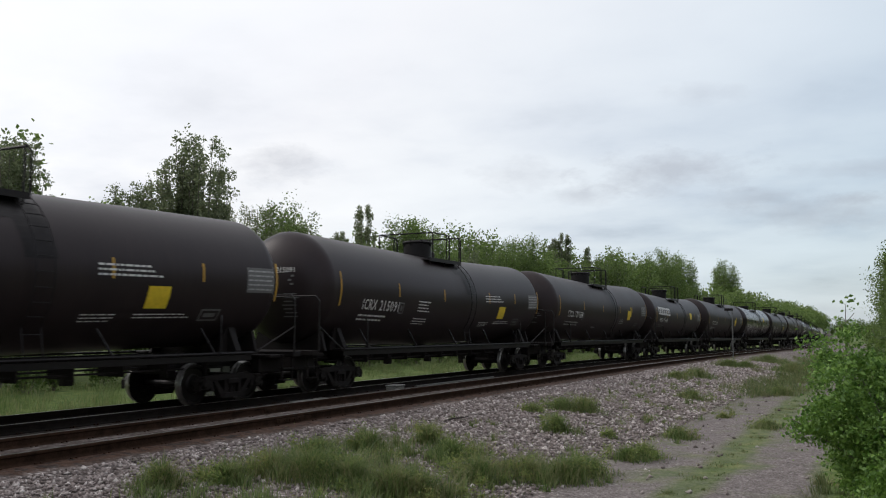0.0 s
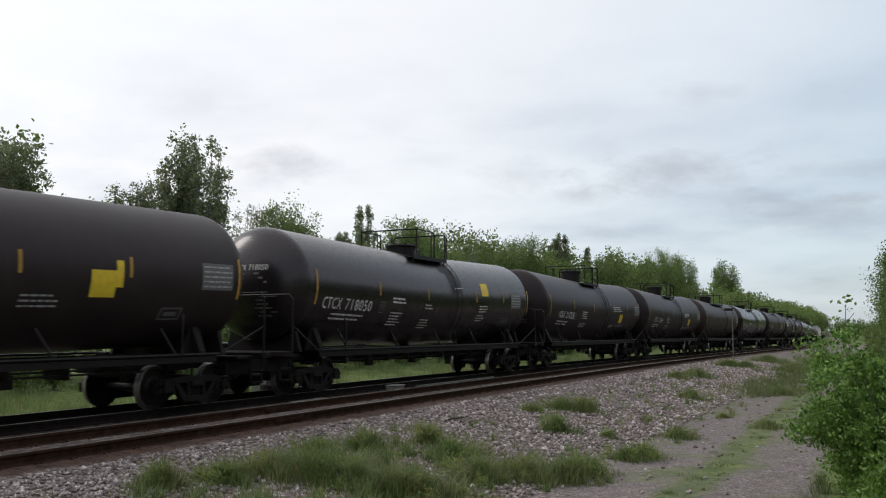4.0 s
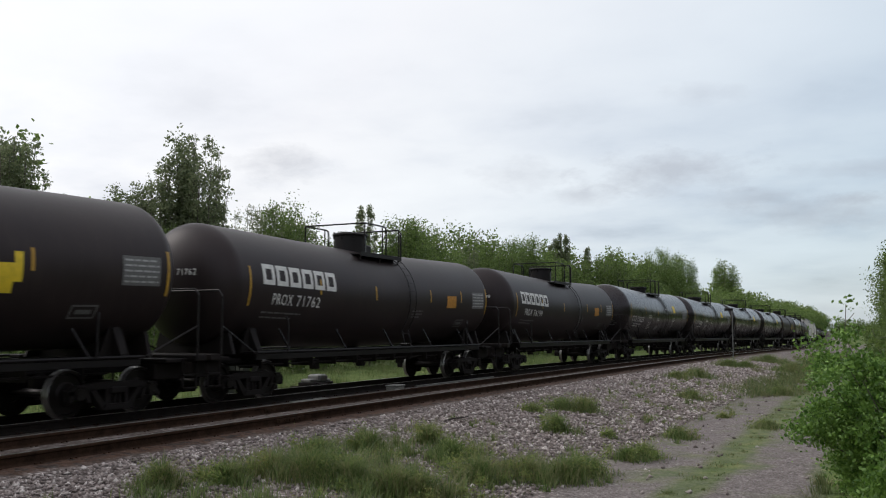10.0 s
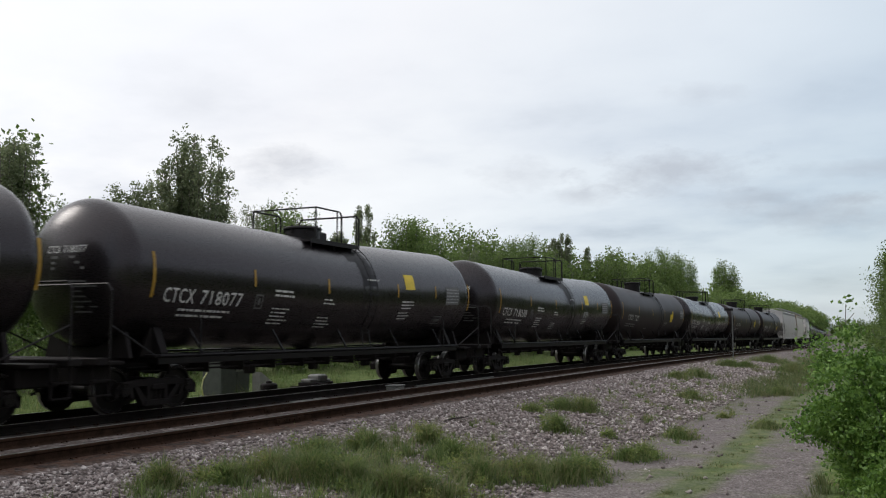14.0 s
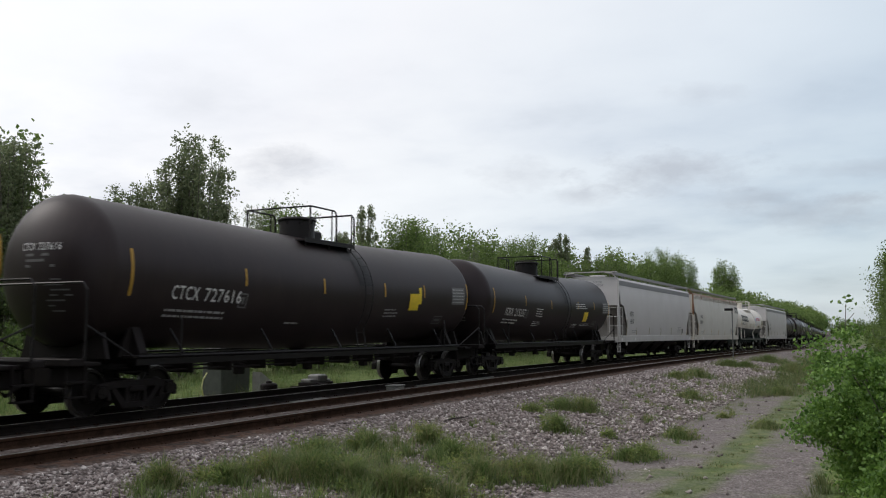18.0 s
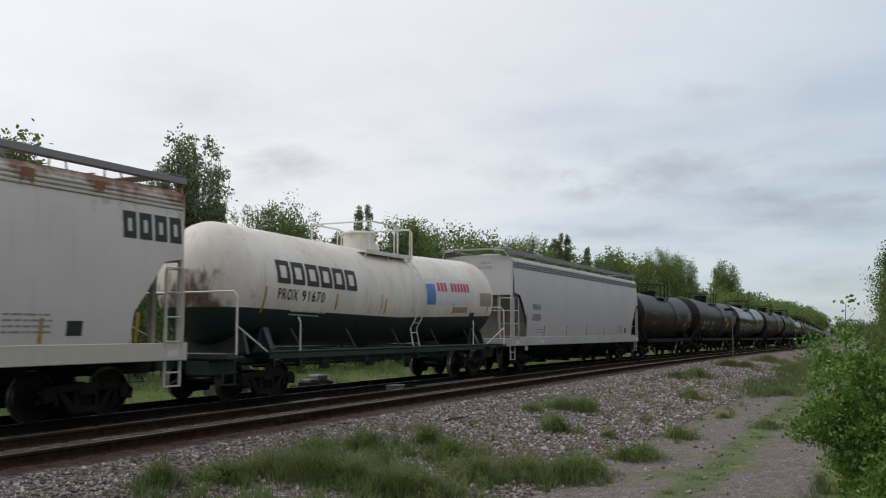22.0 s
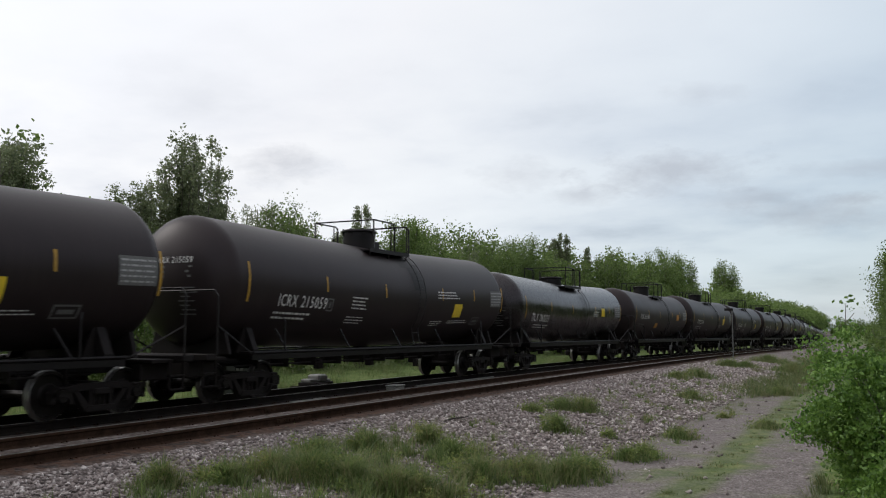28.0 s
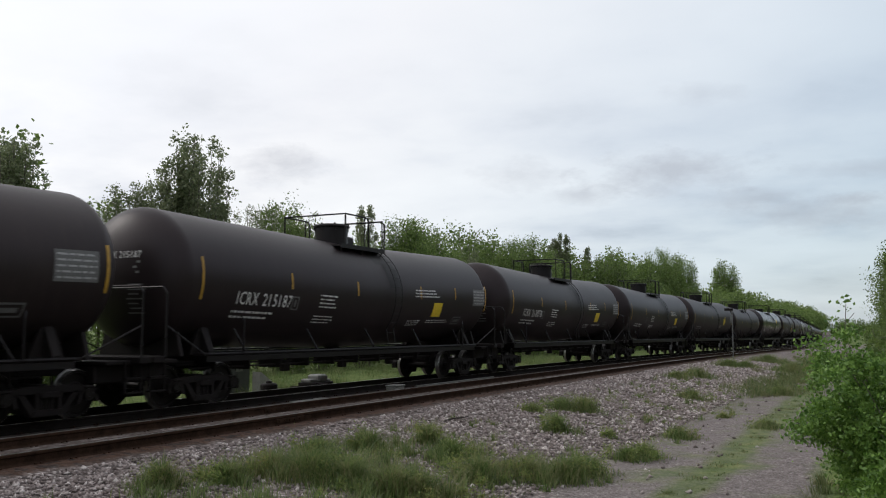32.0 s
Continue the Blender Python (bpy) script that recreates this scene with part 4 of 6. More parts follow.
def tank_marks(car, length, style):
    """Stripes, panels and stencils that all cars of one style share."""
    half = length / 2
    f = -half
    rng = random.Random(len(style) + int(length * 10))
    if style != "white":
        reflector(car, f + 1.03, -0.52, 0.42)
        reflector(car, half - (0.52 if style in ("oval", "gloss") else 0.70), -0.50, 0.42)
        for k, q in enumerate((0.26, 0.445, 0.628, 0.772) if style == "matte" else (0.255, 0.44, 0.665, 0.815)):
            reflector(car, f + length * q, -0.10, 0.30)
        g = Geo()
        back = half - 0.92 + {"oval": 0.30, "gloss": -0.38}.get(style, 0.0)
        decal(g, back - 1.0, back, -0.30, 0.28)
        dp = part("data_panel", g, GREY_INK, car, "dusty grey data panel")
        g = Geo()
        for k in range(5):
            word_bars(g, rng, back - 0.95, back - 0.05, 0.18 - 0.105 * k, 0.05, lambda gg, a, b, c, d: decal(gg, a, b, c, d, 0.0, 0.012))
        tagged(part("stencil", g, MID_INK, dp), kind="stuff")
        g = Geo()
        y0, v0 = half - 2.95, -1.0
        for a, b, c, d in ((0, 0.62, 0, 0.04), (0, 0.62, 0.26, 0.30), (0, 0.04, 0, 0.30), (0.58, 0.62, 0, 0.30), (0.12, 0.5, 0.10, 0.20)):
            decal(g, y0 + a, y0 + b, v0 + c, v0 + d)
        tagged(part("stencil", g, GREY_INK, car, "outlined test stencil"), kind="stuff")
    g = Geo()
    if style == "oval":
        text_block(g, rng, f + 2.15, f + 3.95, -0.70, 2, 0.075, 0.06)
        text_block(g, rng, f + 5.5, f + 6.4, -0.15, 4, 0.05, 0.05)
        text_block(g, rng, f + 5.4, f + 6.4, -0.72, 3, 0.04, 0.05)
        text_block(g, rng, f + 10.7, f + 12.6, 0.20, 3, 0.055, 0.04)
        text_block(g, rng, f + 10.5, f + 11.5, -0.80, 3, 0.035, 0.04)
        text_block(g, rng, f + 11.8, f + 13.4, -0.80, 2, 0.035, 0.04)
        panel(car, "yellow_panel", f + 11.98, f + 12.60, -0.69, -0.22, YELLOW_SQ, "square yellow panel", 0.05)
    elif style in ("matte", "brown"):
        text_block(g, rng, f + 2.1, f + 4.1, -0.72, 2, 0.075, 0.06)
        text_block(g, rng, f + 10.9, f + 11.8, -0.45, 3, 0.05, 0.05)
        text_block(g, rng, f + 6.3, f + 6.9, -0.9, 1, 0.07)
        if style == "matte":
            panel(car, "yellow_panel", f + 12.35, f + 12.95, -0.50, 0.02, YELLOW_SQ, "notched yellow panel")
            panel(car, "yellow_panel", f + 12.95, f + 13.12, -0.30, 0.22, YELLOW_SQ, "notched yellow panel")
    elif style == "gloss":
        text_block(g, rng, f + 1.9, f + 3.8, -0.70, 2, 0.075, 0.06)
        text_block(g, rng, f + 5.0, f + 6.1, -0.10, 2, 0.07, 0.04)
        text_block(g, rng, f + 5.0, f + 5.8, -0.55, 5, 0.05, 0.05)
        text_block(g, rng, f + 7.1, f + 7.7, -0.22, 2, 0.05, 0.05)
        text_block(g, rng, f + 7.0, f + 7.7, -0.72, 4, 0.045, 0.05)
        text_block(g, rng, f + 9.3, f + 10.2, 0.42, 1, 0.06)
        text_block(g, rng, f + 11.3, f + 12.2, -0.2, 3, 0.05, 0.05)
        text_block(g, rng, f + 11.2, f + 12.0, -0.55, 3, 0.045, 0.05)
        panel(car, "yellow_panel", f + 11.5, f + 12.1, 0.14, 0.62, YELLOW_SQ, "square yellow panel")
    elif style == "low":
        text_block(g, rng, f + 2.3, f + 4.3, -0.74, 2, 0.06, 0.06)
        text_block(g, rng, f + 10.2, f + 11.2, 0.05, 3, 0.05, 0.05)
        panel(car, "yellow_panel", f + 11.6, f + 12.15, -0.22, 0.2, YELLOW_SQ, "square yellow panel")
    elif style == "prox":
        text_block(g, rng, f + 1.6, f + 3.3, -0.62, 2, 0.06, 0.07)
        text_block(g, rng, f + 9.0, f + 9.8, -0.35, 3, 0.05, 0.05)
    elif style == "graffiti":
        text_block(g, rng, f + 3.0, f + 5.0, 0.15, 2, 0.05, 0.05)
        panel(car, "yellow_panel", f + 12.0, f + 12.7, -0.72, -0.38, ORANGE_SQ, "faded orange panel")
    elif style == "white":
        text_block(g, rng, f + 2.2, f + 4.0, -0.62, 2, 0.05, 0.05)
    if g.v:
        tagged(part("stencil", g, MID_INK if style == "matte" else GREY_INK if style in ("prox", "graffiti", "brown") else WHITE_INK, car, "rows of small painted stencils"), kind="stuff")
    if style in ("oval", "gloss", "matte", "brown", "low"):
        # outlined square with a mark inside, beside the number
        g = Geo()
        y0 = f + 4.3
        for a, b, c, d in ((0, 0.28, -0.62, -0.585), (0, 0.28, -0.305, -0.27), (0, 0.035, -0.62, -0.27), (0.245, 0.28, -0.62, -0.27), (0.10, 0.18, -0.53, -0.36)):
            decal(g, y0 + a, y0 + b, c, d)
        tagged(part("stencil", g, GREY_INK, car, "small outlined square stencil"), kind="stuff")
        # rows under the number on the leading head
        g = Geo()
        for k in range(3):
            a, b = -0.22, -0.22 + rng.uniform(0.5, 0.9)
            w = 0.22 - 0.11 * k
            g.add([on_head(f, a, w), on_head(f, b, w), on_head(f, b, w + 0.05), on_head(f, a, w + 0.05)], [(0, 1, 2, 3)])
        for k in range(7):
            a = 0.35 + rng.uniform(-0.1, 0.1)
            b, w = a + rng.uniform(0.15, 0.5), -0.25 - 0.10 * k
            g.add([on_head(f, a, w), on_head(f, b, w), on_head(f, b, w + 0.03), on_head(f, a, w + 0.03)], [(0, 1, 2, 3)])
        tagged(part("stencil", g, GREY_INK, car), kind="stuff")
    if style in ("gloss", "matte", "oval"):
        # dark spill that ran down from the manway
        for y0, y1, v0 in ((0.35, 0.75, 0.95), (0.8, 1.5, 0.2)):
            g = Geo()
            decal(g, y0, y1, v0, 2.05, -0.12, 0.003)
            part("spill_stain", g, PIPE_BLACK, car, "dark spill stain below the manway")


def tank_car(length, paint_mat, style, label, gear=None, platform=2.2):
    car = thing("tank_car", label, "tank car", "freight train")
    pipe = WHITE_PAINT if style == "white" else PIPE_BLACK
    mats = [paint_mat]
    g = tank_body(length)
    if style == "white":
        mats = [TWO_TONE]
    part("tank", g, mats, car, "long steel tank with domed ends", True)
    tank_fittings(car, length, pipe, GREEN_BLACK if style == "white" else (gear or GEAR), platform, 0.34 if style in ("gloss", "low", "graffiti") else 0.56, style == "white")
    tank_marks(car, length, style)
    return car


def logo_blocks(car, y0, y1, v0, v1, mat, n=6):
    """A company mark, kept as a row of plain open blocks."""
    w = (y1 - y0) / n
    s = (v1 - v0) * 0.23
    for k in range(n):
        g = Geo()
        a, b = y0 + k * w, y0 + (k + 0.86) * w
        decal(g, a, b, v0, v0 + s)
        decal(g, a, b, v1 - s, v1)
        decal(g, a, a + s, v0 + s, v1 - s)
        decal(g, b - s, b, v0 + s, v1 - s)
        tagged(part("mark_block", g, mat, car, "plain hollow square of a company mark"), kind="stuff")


# ---- covered hoppers ----
HALF_W = 1.60


def bulge(z):
    """How far the side swells out between sill and roof."""
    return max(0.0, 0.09 * (1 - ((z - 2.73) / 1.39) ** 2))


def on_side(y, z, off=0.006):
    return (HALF_W + bulge(z) + off, y, z)


def flat_bar(g, y0, y1, z0, z1):
    n = max(1, int(abs(z1 - z0) / 0.15) + 1)
    zs = [z0 + (z1 - z0) * k / n for k in range(n + 1)]
    g.add([on_side(y, z) for z in zs for y in (y0, y1)], [(2 * k, 2 * k + 1, 2 * k + 3, 2 * k + 2) for k in range(n)])


def hopper_car(length, body_mat, trim_mat, style, label):
    car = thing("hopper_car", label, "hopper car", "freight train")
    half = length / 2
    # sides: full sheets whose lower corners are cut away to show the slope sheets
    for s in (-1, 1):
        g = Geo()
        prof = [(-half + 0.25 + 0.55, 3.02), (-half + 1.15, 2.55), (-half + 1.55, 2.0), (-half + 1.62, 1.34)]
        poly = [(-half + 0.25, 3.12)] + prof + [(-y, z) for y, z in prof[::-1]] + [(half - 0.25, 3.12), (half - 0.25, 4.12), (-half + 0.25, 4.12)]
        levels = sorted({z for y, z in poly} | {1.6, 1.8, 2.25, 2.8, 3.3, 3.5, 3.7, 3.9})
        edge = [(y, z) for y, z in [(-half + 0.25, 4.12), (-half + 0.25, 3.12)] + prof]
        vs = []
        for z in levels:
            for (ya, za), (yb, zb) in zip(edge, edge[1:]):
                if zb <= z <= za:
                    y = ya + (yb - ya) * (za - z) / (za - zb)
                    break
            for w, x in ((y, 0.004), (-y, 0.004), (y, -0.02), (-y, -0.02)):
                vs.append((s * (HALF_W + bulge(z) + x), w, z))
        fs = []
        for k in range(len(levels) - 1):
            a, b = 4 * k, 4 * k + 4
            fs += [q if s > 0 else q[::-1] for q in ((a, a + 1, b + 1, b), (a + 3, a + 2, b + 2, b + 3), (a + 2, a, b, b + 2), (a + 1, a + 3, b + 3, b + 1))]
        g.add(vs, fs)
        sd = part("side", g, body_mat, car, "smooth steel side sheet, swelling a little at mid height")
        for k in range(0 if style == "plain" else 3):
            g = Geo()
            z = 4.12 + 0.085 * k
            g.box(min(s * (HALF_W - 0.03), s * (HALF_W + 0.025)), max(s * (HALF_W - 0.03), s * (HALF_W + 0.025)), -half + 0.25, half - 0.25, z + 0.012, z + 0.072, 0.015)
            part("rib", g, trim_mat if style == "rusty" else GREY_BAND, sd)
        if style == "plain":
            g = Geo()
            zs = (4.14, 4.22, 4.30, 4.40)
            g.add([(s * (HALF_W + bulge(z) + 0.009), y, z) for z in zs for y in (-half + 0.27, half - 0.27)], [(2 * k, 2 * k + 1, 2 * k + 3, 2 * k + 2)[::s] for k in range(3)])
            part("band", g, GREY_BAND, sd, "darker grey band below the roof")
    # roof with rounded eaves
    g = Geo()
    roof = [(-HALF_W, 4.12), (HALF_W, 4.12), (HALF_W, 4.42), (HALF_W - 0.08, 4.52), (HALF_W - 0.35, 4.60), (0.5, 4.66), (-0.5, 4.66), (-HALF_W + 0.35, 4.60), (-HALF_W + 0.08, 4.52), (-HALF_W, 4.42)]
    g.prism([(x * 0.995, z) for x, z in roof], -half + 0.26, half - 0.26)
    part("roof", g, trim_mat if style == "rusty" else body_mat, car)
    # ends: upright wall above, slope sheets below
    for e in (-1, 1):
        g = Geo()
        ya, yb = sorted((e * (half - 0.25), e * (half - 0.30)))
        g.box(-HALF_W + 0.02, HALF_W - 0.02, ya, yb, 3.05, 4.42)
        part("end_wall", g, GREY_PALE if style == "rusty" else body_mat, car)
        g = Geo()
        curve = [(0.30, 3.10), (0.86, 2.99), (1.22, 2.52), (1.62, 1.97), (1.70, 1.25)]
        w, n = HALF_W - 0.03, len(curve)
        v = [(x, e * (half - d), z) for d, z in curve for x in (-w, w)] + [(x, e * (half - d - 0.06), z + 0.02) for d, z in curve for x in (-w, w)]
        fs = []
        for k in range(n - 1):
            fs += [(2 * k, 2 * k + 1, 2 * k + 3, 2 * k + 2), (2 * n + 2 * k + 2, 2 * n + 2 * k + 3, 2 * n + 2 * k + 1, 2 * n + 2 * k)]
            fs += [(2 * k, 2 * k + 2, 2 * n + 2 * k + 2, 2 * n + 2 * k), (2 * k + 3, 2 * k + 1, 2 * n + 2 * k + 1, 2 * n + 2 * k + 3)]
        g.add(v, [q[::-e] for q in fs])
        part("slope_sheet", g, SLOPE_SHADE_GRIME, car, "grimy slope sheet under the end, its shade painted in")
        for x in (-0.95, 0.0, 0.95):
            g = Geo()
            yp = e * (half - 0.42)
            g.box(x - 0.06, x + 0.06, min(yp, yp + e * 0.12), max(yp, yp + e * 0.12), 1.30, 3.1, 0.01)
            part("end_post", g, SLOPE_SHADE_GRIME, car)
        g = Geo()
        ya, yb = sorted((e * (half - 0.05), e * (half - 1.7)))
        g.box(-HALF_W, HALF_W, ya, yb, 1.24, 1.33, 0.01)
        g.box(-HALF_W, HALF_W, min(e * half, e * (half - 0.1)), max(e * half, e * (half - 0.1)), 1.02, 1.33, 0.015)
        part("end_platform", g, trim_mat, car)
        g = Geo()
        ya, yb = sorted((e * (half + 0.3), e * (half - 3.0)))
        g.box(-0.32, 0.32, ya, yb, 0.74, 1.1, 0.02)
        part("draft_sill", g, GEAR, car)
        g = Geo()
        yq = e * (half + 0.3)
        g.box(-0.12, 0.12, min(yq, yq + e * 0.25), max(yq, yq + e * 0.25), 0.78, 1.0, 0.03)
        g.box(-0.22, 0.17, min(yq + e * 0.22, yq + e * 0.38), max(yq + e * 0.22, yq + e * 0.38), 0.74, 1.04, 0.04)
        part("coupler", g, GEAR, car)
        g = Geo()
        ye = e * (half - 0.03)
        g.tube([(-1.3, ye, 1.3), (-1.3, ye, 2.28), (-1.2, ye, 2.36), (-0.5, ye, 2.36), (-0.42, ye, 2.28), (-0.42, ye, 1.3)], 0.022, 6)
        g.tube([(0.15, ye, 2.42), (1.5, ye, 2.42)], 0.02, 6)
        g.drum(-0.8, e * (half - 0.28), 0.3, 2.3, 2.34, 16, 0.01)
        part("end_rail", g, trim_mat, car)
        for s in (-1, 1):
            # corner post, end ladder and side ladder, with a stirrup step below
            g = Geo()
            xa, xb = sorted((s * (HALF_W + 0.01), s * (HALF_W - 0.09)))
            ya, yb = sorted((e * (half - 0.17), e * (half - 0.26)))
            rusted = style == "rusty" and e < 0
            g.box(xa, xb, ya, yb, 1.39, 2.9 if rusted else 4.46, 0.01)
            part("corner_post", g, trim_mat, car, "upright corner post")
            if rusted:
                g = Geo()
                g.box(xa, xb, ya, yb, 2.9, 4.46, 0.01)
                part("corner_post", g, RUST_PAINT, car, "rust-brown upper half of the corner post")
            g = Geo()
            yl = e * (half - 0.12)
            for x in (s * (HALF_W - 0.06), s * (HALF_W - 0.52)):
                g.tube([(x, yl, 1.3), (x, yl, 2.93)], 0.024, 5)
            for k in range(4):
                z = 1.42 + 0.50 * k
                g.tube([(s * (HALF_W - 0.06), yl, z), (s * (HALF_W - 0.52), yl, z)], 0.016, 5)
            part("end_ladder", g, trim_mat, car)
            g = Geo()
            xl = s * (HALF_W + 0.05)
            for y in (e * (half - 0.2), e * (half - 0.68)):
                g.tube([(xl, y, 1.3), (xl, y, 2.93)], 0.024, 5)
            for k in range(4):
                z = 1.42 + 0.50 * k
                g.tube([(xl, e * (half - 0.2), z), (xl, e * (half - 0.68), z)], 0.016, 5)
            part("side_ladder", g, trim_mat, car)
            g = Geo()
            for y in (e * (half - 0.12), e * (half - 0.56)):
                g.box(s * 1.52 - 0.02, s * 1.52 + 0.02, y - 0.025, y + 0.025, 0.50, 1.05)
            for z in (0.50, 0.78):
                ya, yb = sorted((e * (half - 0.12), e * (half - 0.56)))
                g.box(s * 1.52 - 0.04, s * 1.52 + 0.04, ya, yb, z, z + 0.03)
            part("step", g, trim_mat, car)
            # gusset that carries the running board's end
            g = Geo()
            g.tube([(s * 1.54, e * (half - 0.2), 4.44), (s * 1.30, e * (half + 0.0), 4.80), (s * 0.9, e * (half + 0.02), 4.84)], 0.035, 6)
            part("board_bracket", g, RUST_PAINT if style == "rusty" else trim_mat, car)
        add_truck(car, e * (half - 2.15))
    # side sills
    for s in (-1, 1):
        g = Geo()
        xa, xb = sorted((s * (HALF_W - 0.05), s * (HALF_W + 0.03)))
        g.box(xa, xb, -half + 0.02, half - 0.02, 1.04, 1.40, 0.012)
        part("side_sill", g, trim_mat, car, "light side sill")
    # running boards and hatch covers
    for s in (-1, 1):
        g = Geo()
        for k in range(4):
            x = s * (1.02 + 0.13 * k)
            g.box(x - 0.055, x + 0.055, -half + 0.0, half - 0.0, 4.80, 4.84)
        xa, xb = sorted((s * 1.47, s * 1.49))
        g.box(xa, xb, -half, half, 4.72, 4.85, 0.004)
        for k in range(15):
            y = -half + 0.5 + k * (length - 1.0) / 14
            g.tube([(s * 1.42, y, 4.84), (s * 1.5, y, 4.50)], 0.018, 5)
            g.tube([(s * 1.02, y, 4.84), (s * 1.02, y, 4.58)], 0.018, 5)
        part("running_board", g, GREY_BAND, car, "roof walkway of narrow strips")
    for e in (-1, 1):
        g = Geo()
        for k in range(4):
            y = e * (half - 0.06 - 0.13 * k)
            g.box(-1.45, 1.45, y - 0.055, y + 0.055, 4.882, 4.905)
        part("end_walkway", g, GREY_BAND if style == "rusty" else trim_mat, car)
    for k in range(8):
        g = Geo()
        y = -half + 1.6 + k * (length - 3.2) / 7
        g.drum(0, y, 0.42, 4.63, 4.78, 18, 0.03)
        g.box(-0.5, 0.5, y - 0.04, y + 0.04, 4.78, 4.80)
        part("hatch", g, body_mat, car, "", True)
    # hopper bays and outlets below
    bay = (length - 6.6) / 4
    for k in range(4):
        g = Geo()
        y = -half + 3.3 + bay * (k + 0.5)
        top, low = bay * 0.5, bay * 0.24
        v = [(-1.5, y - top, 1.25), (1.5, y - top, 1.25), (1.5, y + top, 1.25), (-1.5, y + top, 1.25), (-0.7, y - low, 0.42), (0.7, y - low, 0.42), (0.7, y + low, 0.42), (-0.7, y + low, 0.42)]
        g.add(v, [(3, 2, 1, 0), (4, 5, 6, 7), (0, 1, 5, 4), (1, 2, 6, 5), (2, 3, 7, 6), (3, 0, 4, 7)])
        b = part("hopper_bay", g, GEAR, car)
        g = Geo()
        g.box(-0.9, 0.9, y - low - 0.05, y + low + 0.05, 0.30, 0.42, 0.02)
        g.tube([(-1.2, y, 0.36), (1.2, y, 0.36)], 0.09, 10)
        part("outlet_gate", g, GEAR, b)
    g = Geo()
    g.tube([(1.1, -half + 3, 0.9), (1.1, half - 3, 0.9)], 0.03, 5)
    g.tube([(-0.6, -half + 2.6, 0.95), (-0.6, -half + 3.6, 0.95)], 0.17, 10)
    part("brake_gear", g, GEAR, car)
    # reflector stripes and small plates low on the side
    mark = YELLOW if style == "rusty" else plain("dull_olive_reflector", (0.22, 0.19, 0.06), 0.6, 0.3)
    ys = [1.5, 3.6, 6.5, 9.4, 12.3, 15.5, length - 1.45]
    for k, y in enumerate(ys):
        g = Geo()
        flat_bar(g, -half + y - 0.045, -half + y + 0.045, 1.42, 2.3 if k == 0 else 2.0 if k == 6 else 1.86)
        part("reflector_stripe", g, mark, car, "upright yellow reflective stripe")
    rng = random.Random(int(length) + len(style))
    g = Geo()
    text_block(g, rng, -half + 2.6, -half + 3.7, 1.72, 2, 0.05, 0.06, flat_bar)
    text_block(g, rng, half - 4.4, half - 3.4, 1.95, 4, 0.05, 0.05, flat_bar)
    tagged(part("stencil", g, GREY_BAND, car, "rows of small painted stencils"), kind="stuff")
    g = Geo()
    flat_bar(g, half - 3.1, half - 2.75, 1.55, 1.82)
    part("data_plate", g, BLACK_INK, car, "small black data plate")
    for y in (0.45, length - 0.6, 3.2):
        g = Geo()
        g.box(HALF_W + 0.03, HALF_W + 0.036, -half + y, -half + y + 0.3, 1.12, 1.26)
        part("plate", g, PALE_INK, car)
    g = Geo()
    g.box(HALF_W - 0.05, HALF_W - 0.02, -half + 1.55, -half + 1.85, 0.84, 1.04, 0.01)
    part("pull_ring", g, trim_mat, car)
    if style == "rusty":
        for k in range(5):
            g = Geo()
            y = -half + 0.6 + rng.uniform(0, length - 1.4)
            w, d = rng.uniform(0.06, 0.3), rng.uniform(0.08, 0.35)
            n = 9
            top = 4.42
            pts = [(y - w / 2, top), (y + w / 2, top)] + [(y + w / 2 - w * i / n, top - d * rng.uniform(0.45, 1.0)) for i in range(n + 1)]
            g.add([on_side(py, pz, 0.028) for py, pz in pts], [tuple(range(len(pts)))[::-1]])
            part("rust_patch", g, RUST_PAINT, car, "brown rust stain running from the roof edge")
    return car


# ---- the cars of the train in order ----
GAP = 1.26
PROTO = {}


KINDS = {
    "oval": (17.9, lambda n: tank_car(n, BLACK_SATIN, "oval", "black tank car with white lettering and a square yellow panel")),
    "matte": (18.5, lambda n: tank_car(n, BLACK_DULL, "matte", "dull black tank car with a notched yellow panel")),
    "gloss": (17.85, lambda n: tank_car(n, BLACK_GLOSS, "gloss", "glossy black tank car with a high yellow panel")),
    "prox": (16.6, lambda n: tank_car(n, BLACK_DULL, "prox", "dusty black tank car with a large pale company mark")),
    "brown": (17.0, lambda n: tank_car(n, BROWN_BLACK, "brown", "brown-stained black tank car with a long platform", None, 3.8)),
    "graffiti": (16.0, lambda n: tank_car(n, BLACK_DULL, "graffiti", "dusty black tank car with spray-painted scrawls")),
    "low": (17.2, lambda n: tank_car(n, BLACK_GLOSS, "low", "slim glossy black tank car with white lettering")),
    "white": (16.6, lambda n: tank_car(n, WHITE_PAINT, "white", "rust-stained white tank car with a dark green underside", None, 2.6)),
    "plain": (19.7, lambda n: hopper_car(n, GREY_PAINT, GREY_TRIM, "plain", "light grey covered hopper with a dark band below the roof")),
    "rusty": (20.3, lambda n: hopper_car(n, RUSTY_PALE, RUSTY_TRIM, "rusty", "pale grey covered hopper with rust stains along the roof")),
    "ribbed": (20.4, lambda n: hopper_car(n, GREY_PAINT, GREY_TRIM, "ribbed", "light grey covered hopper with ribs below the roof")),
}

SIZES = {"prox": (1.455, 2.60), "graffiti": (1.46, 2.60), "white": (1.49, 2.66), "low": (1.405, 2.525)}

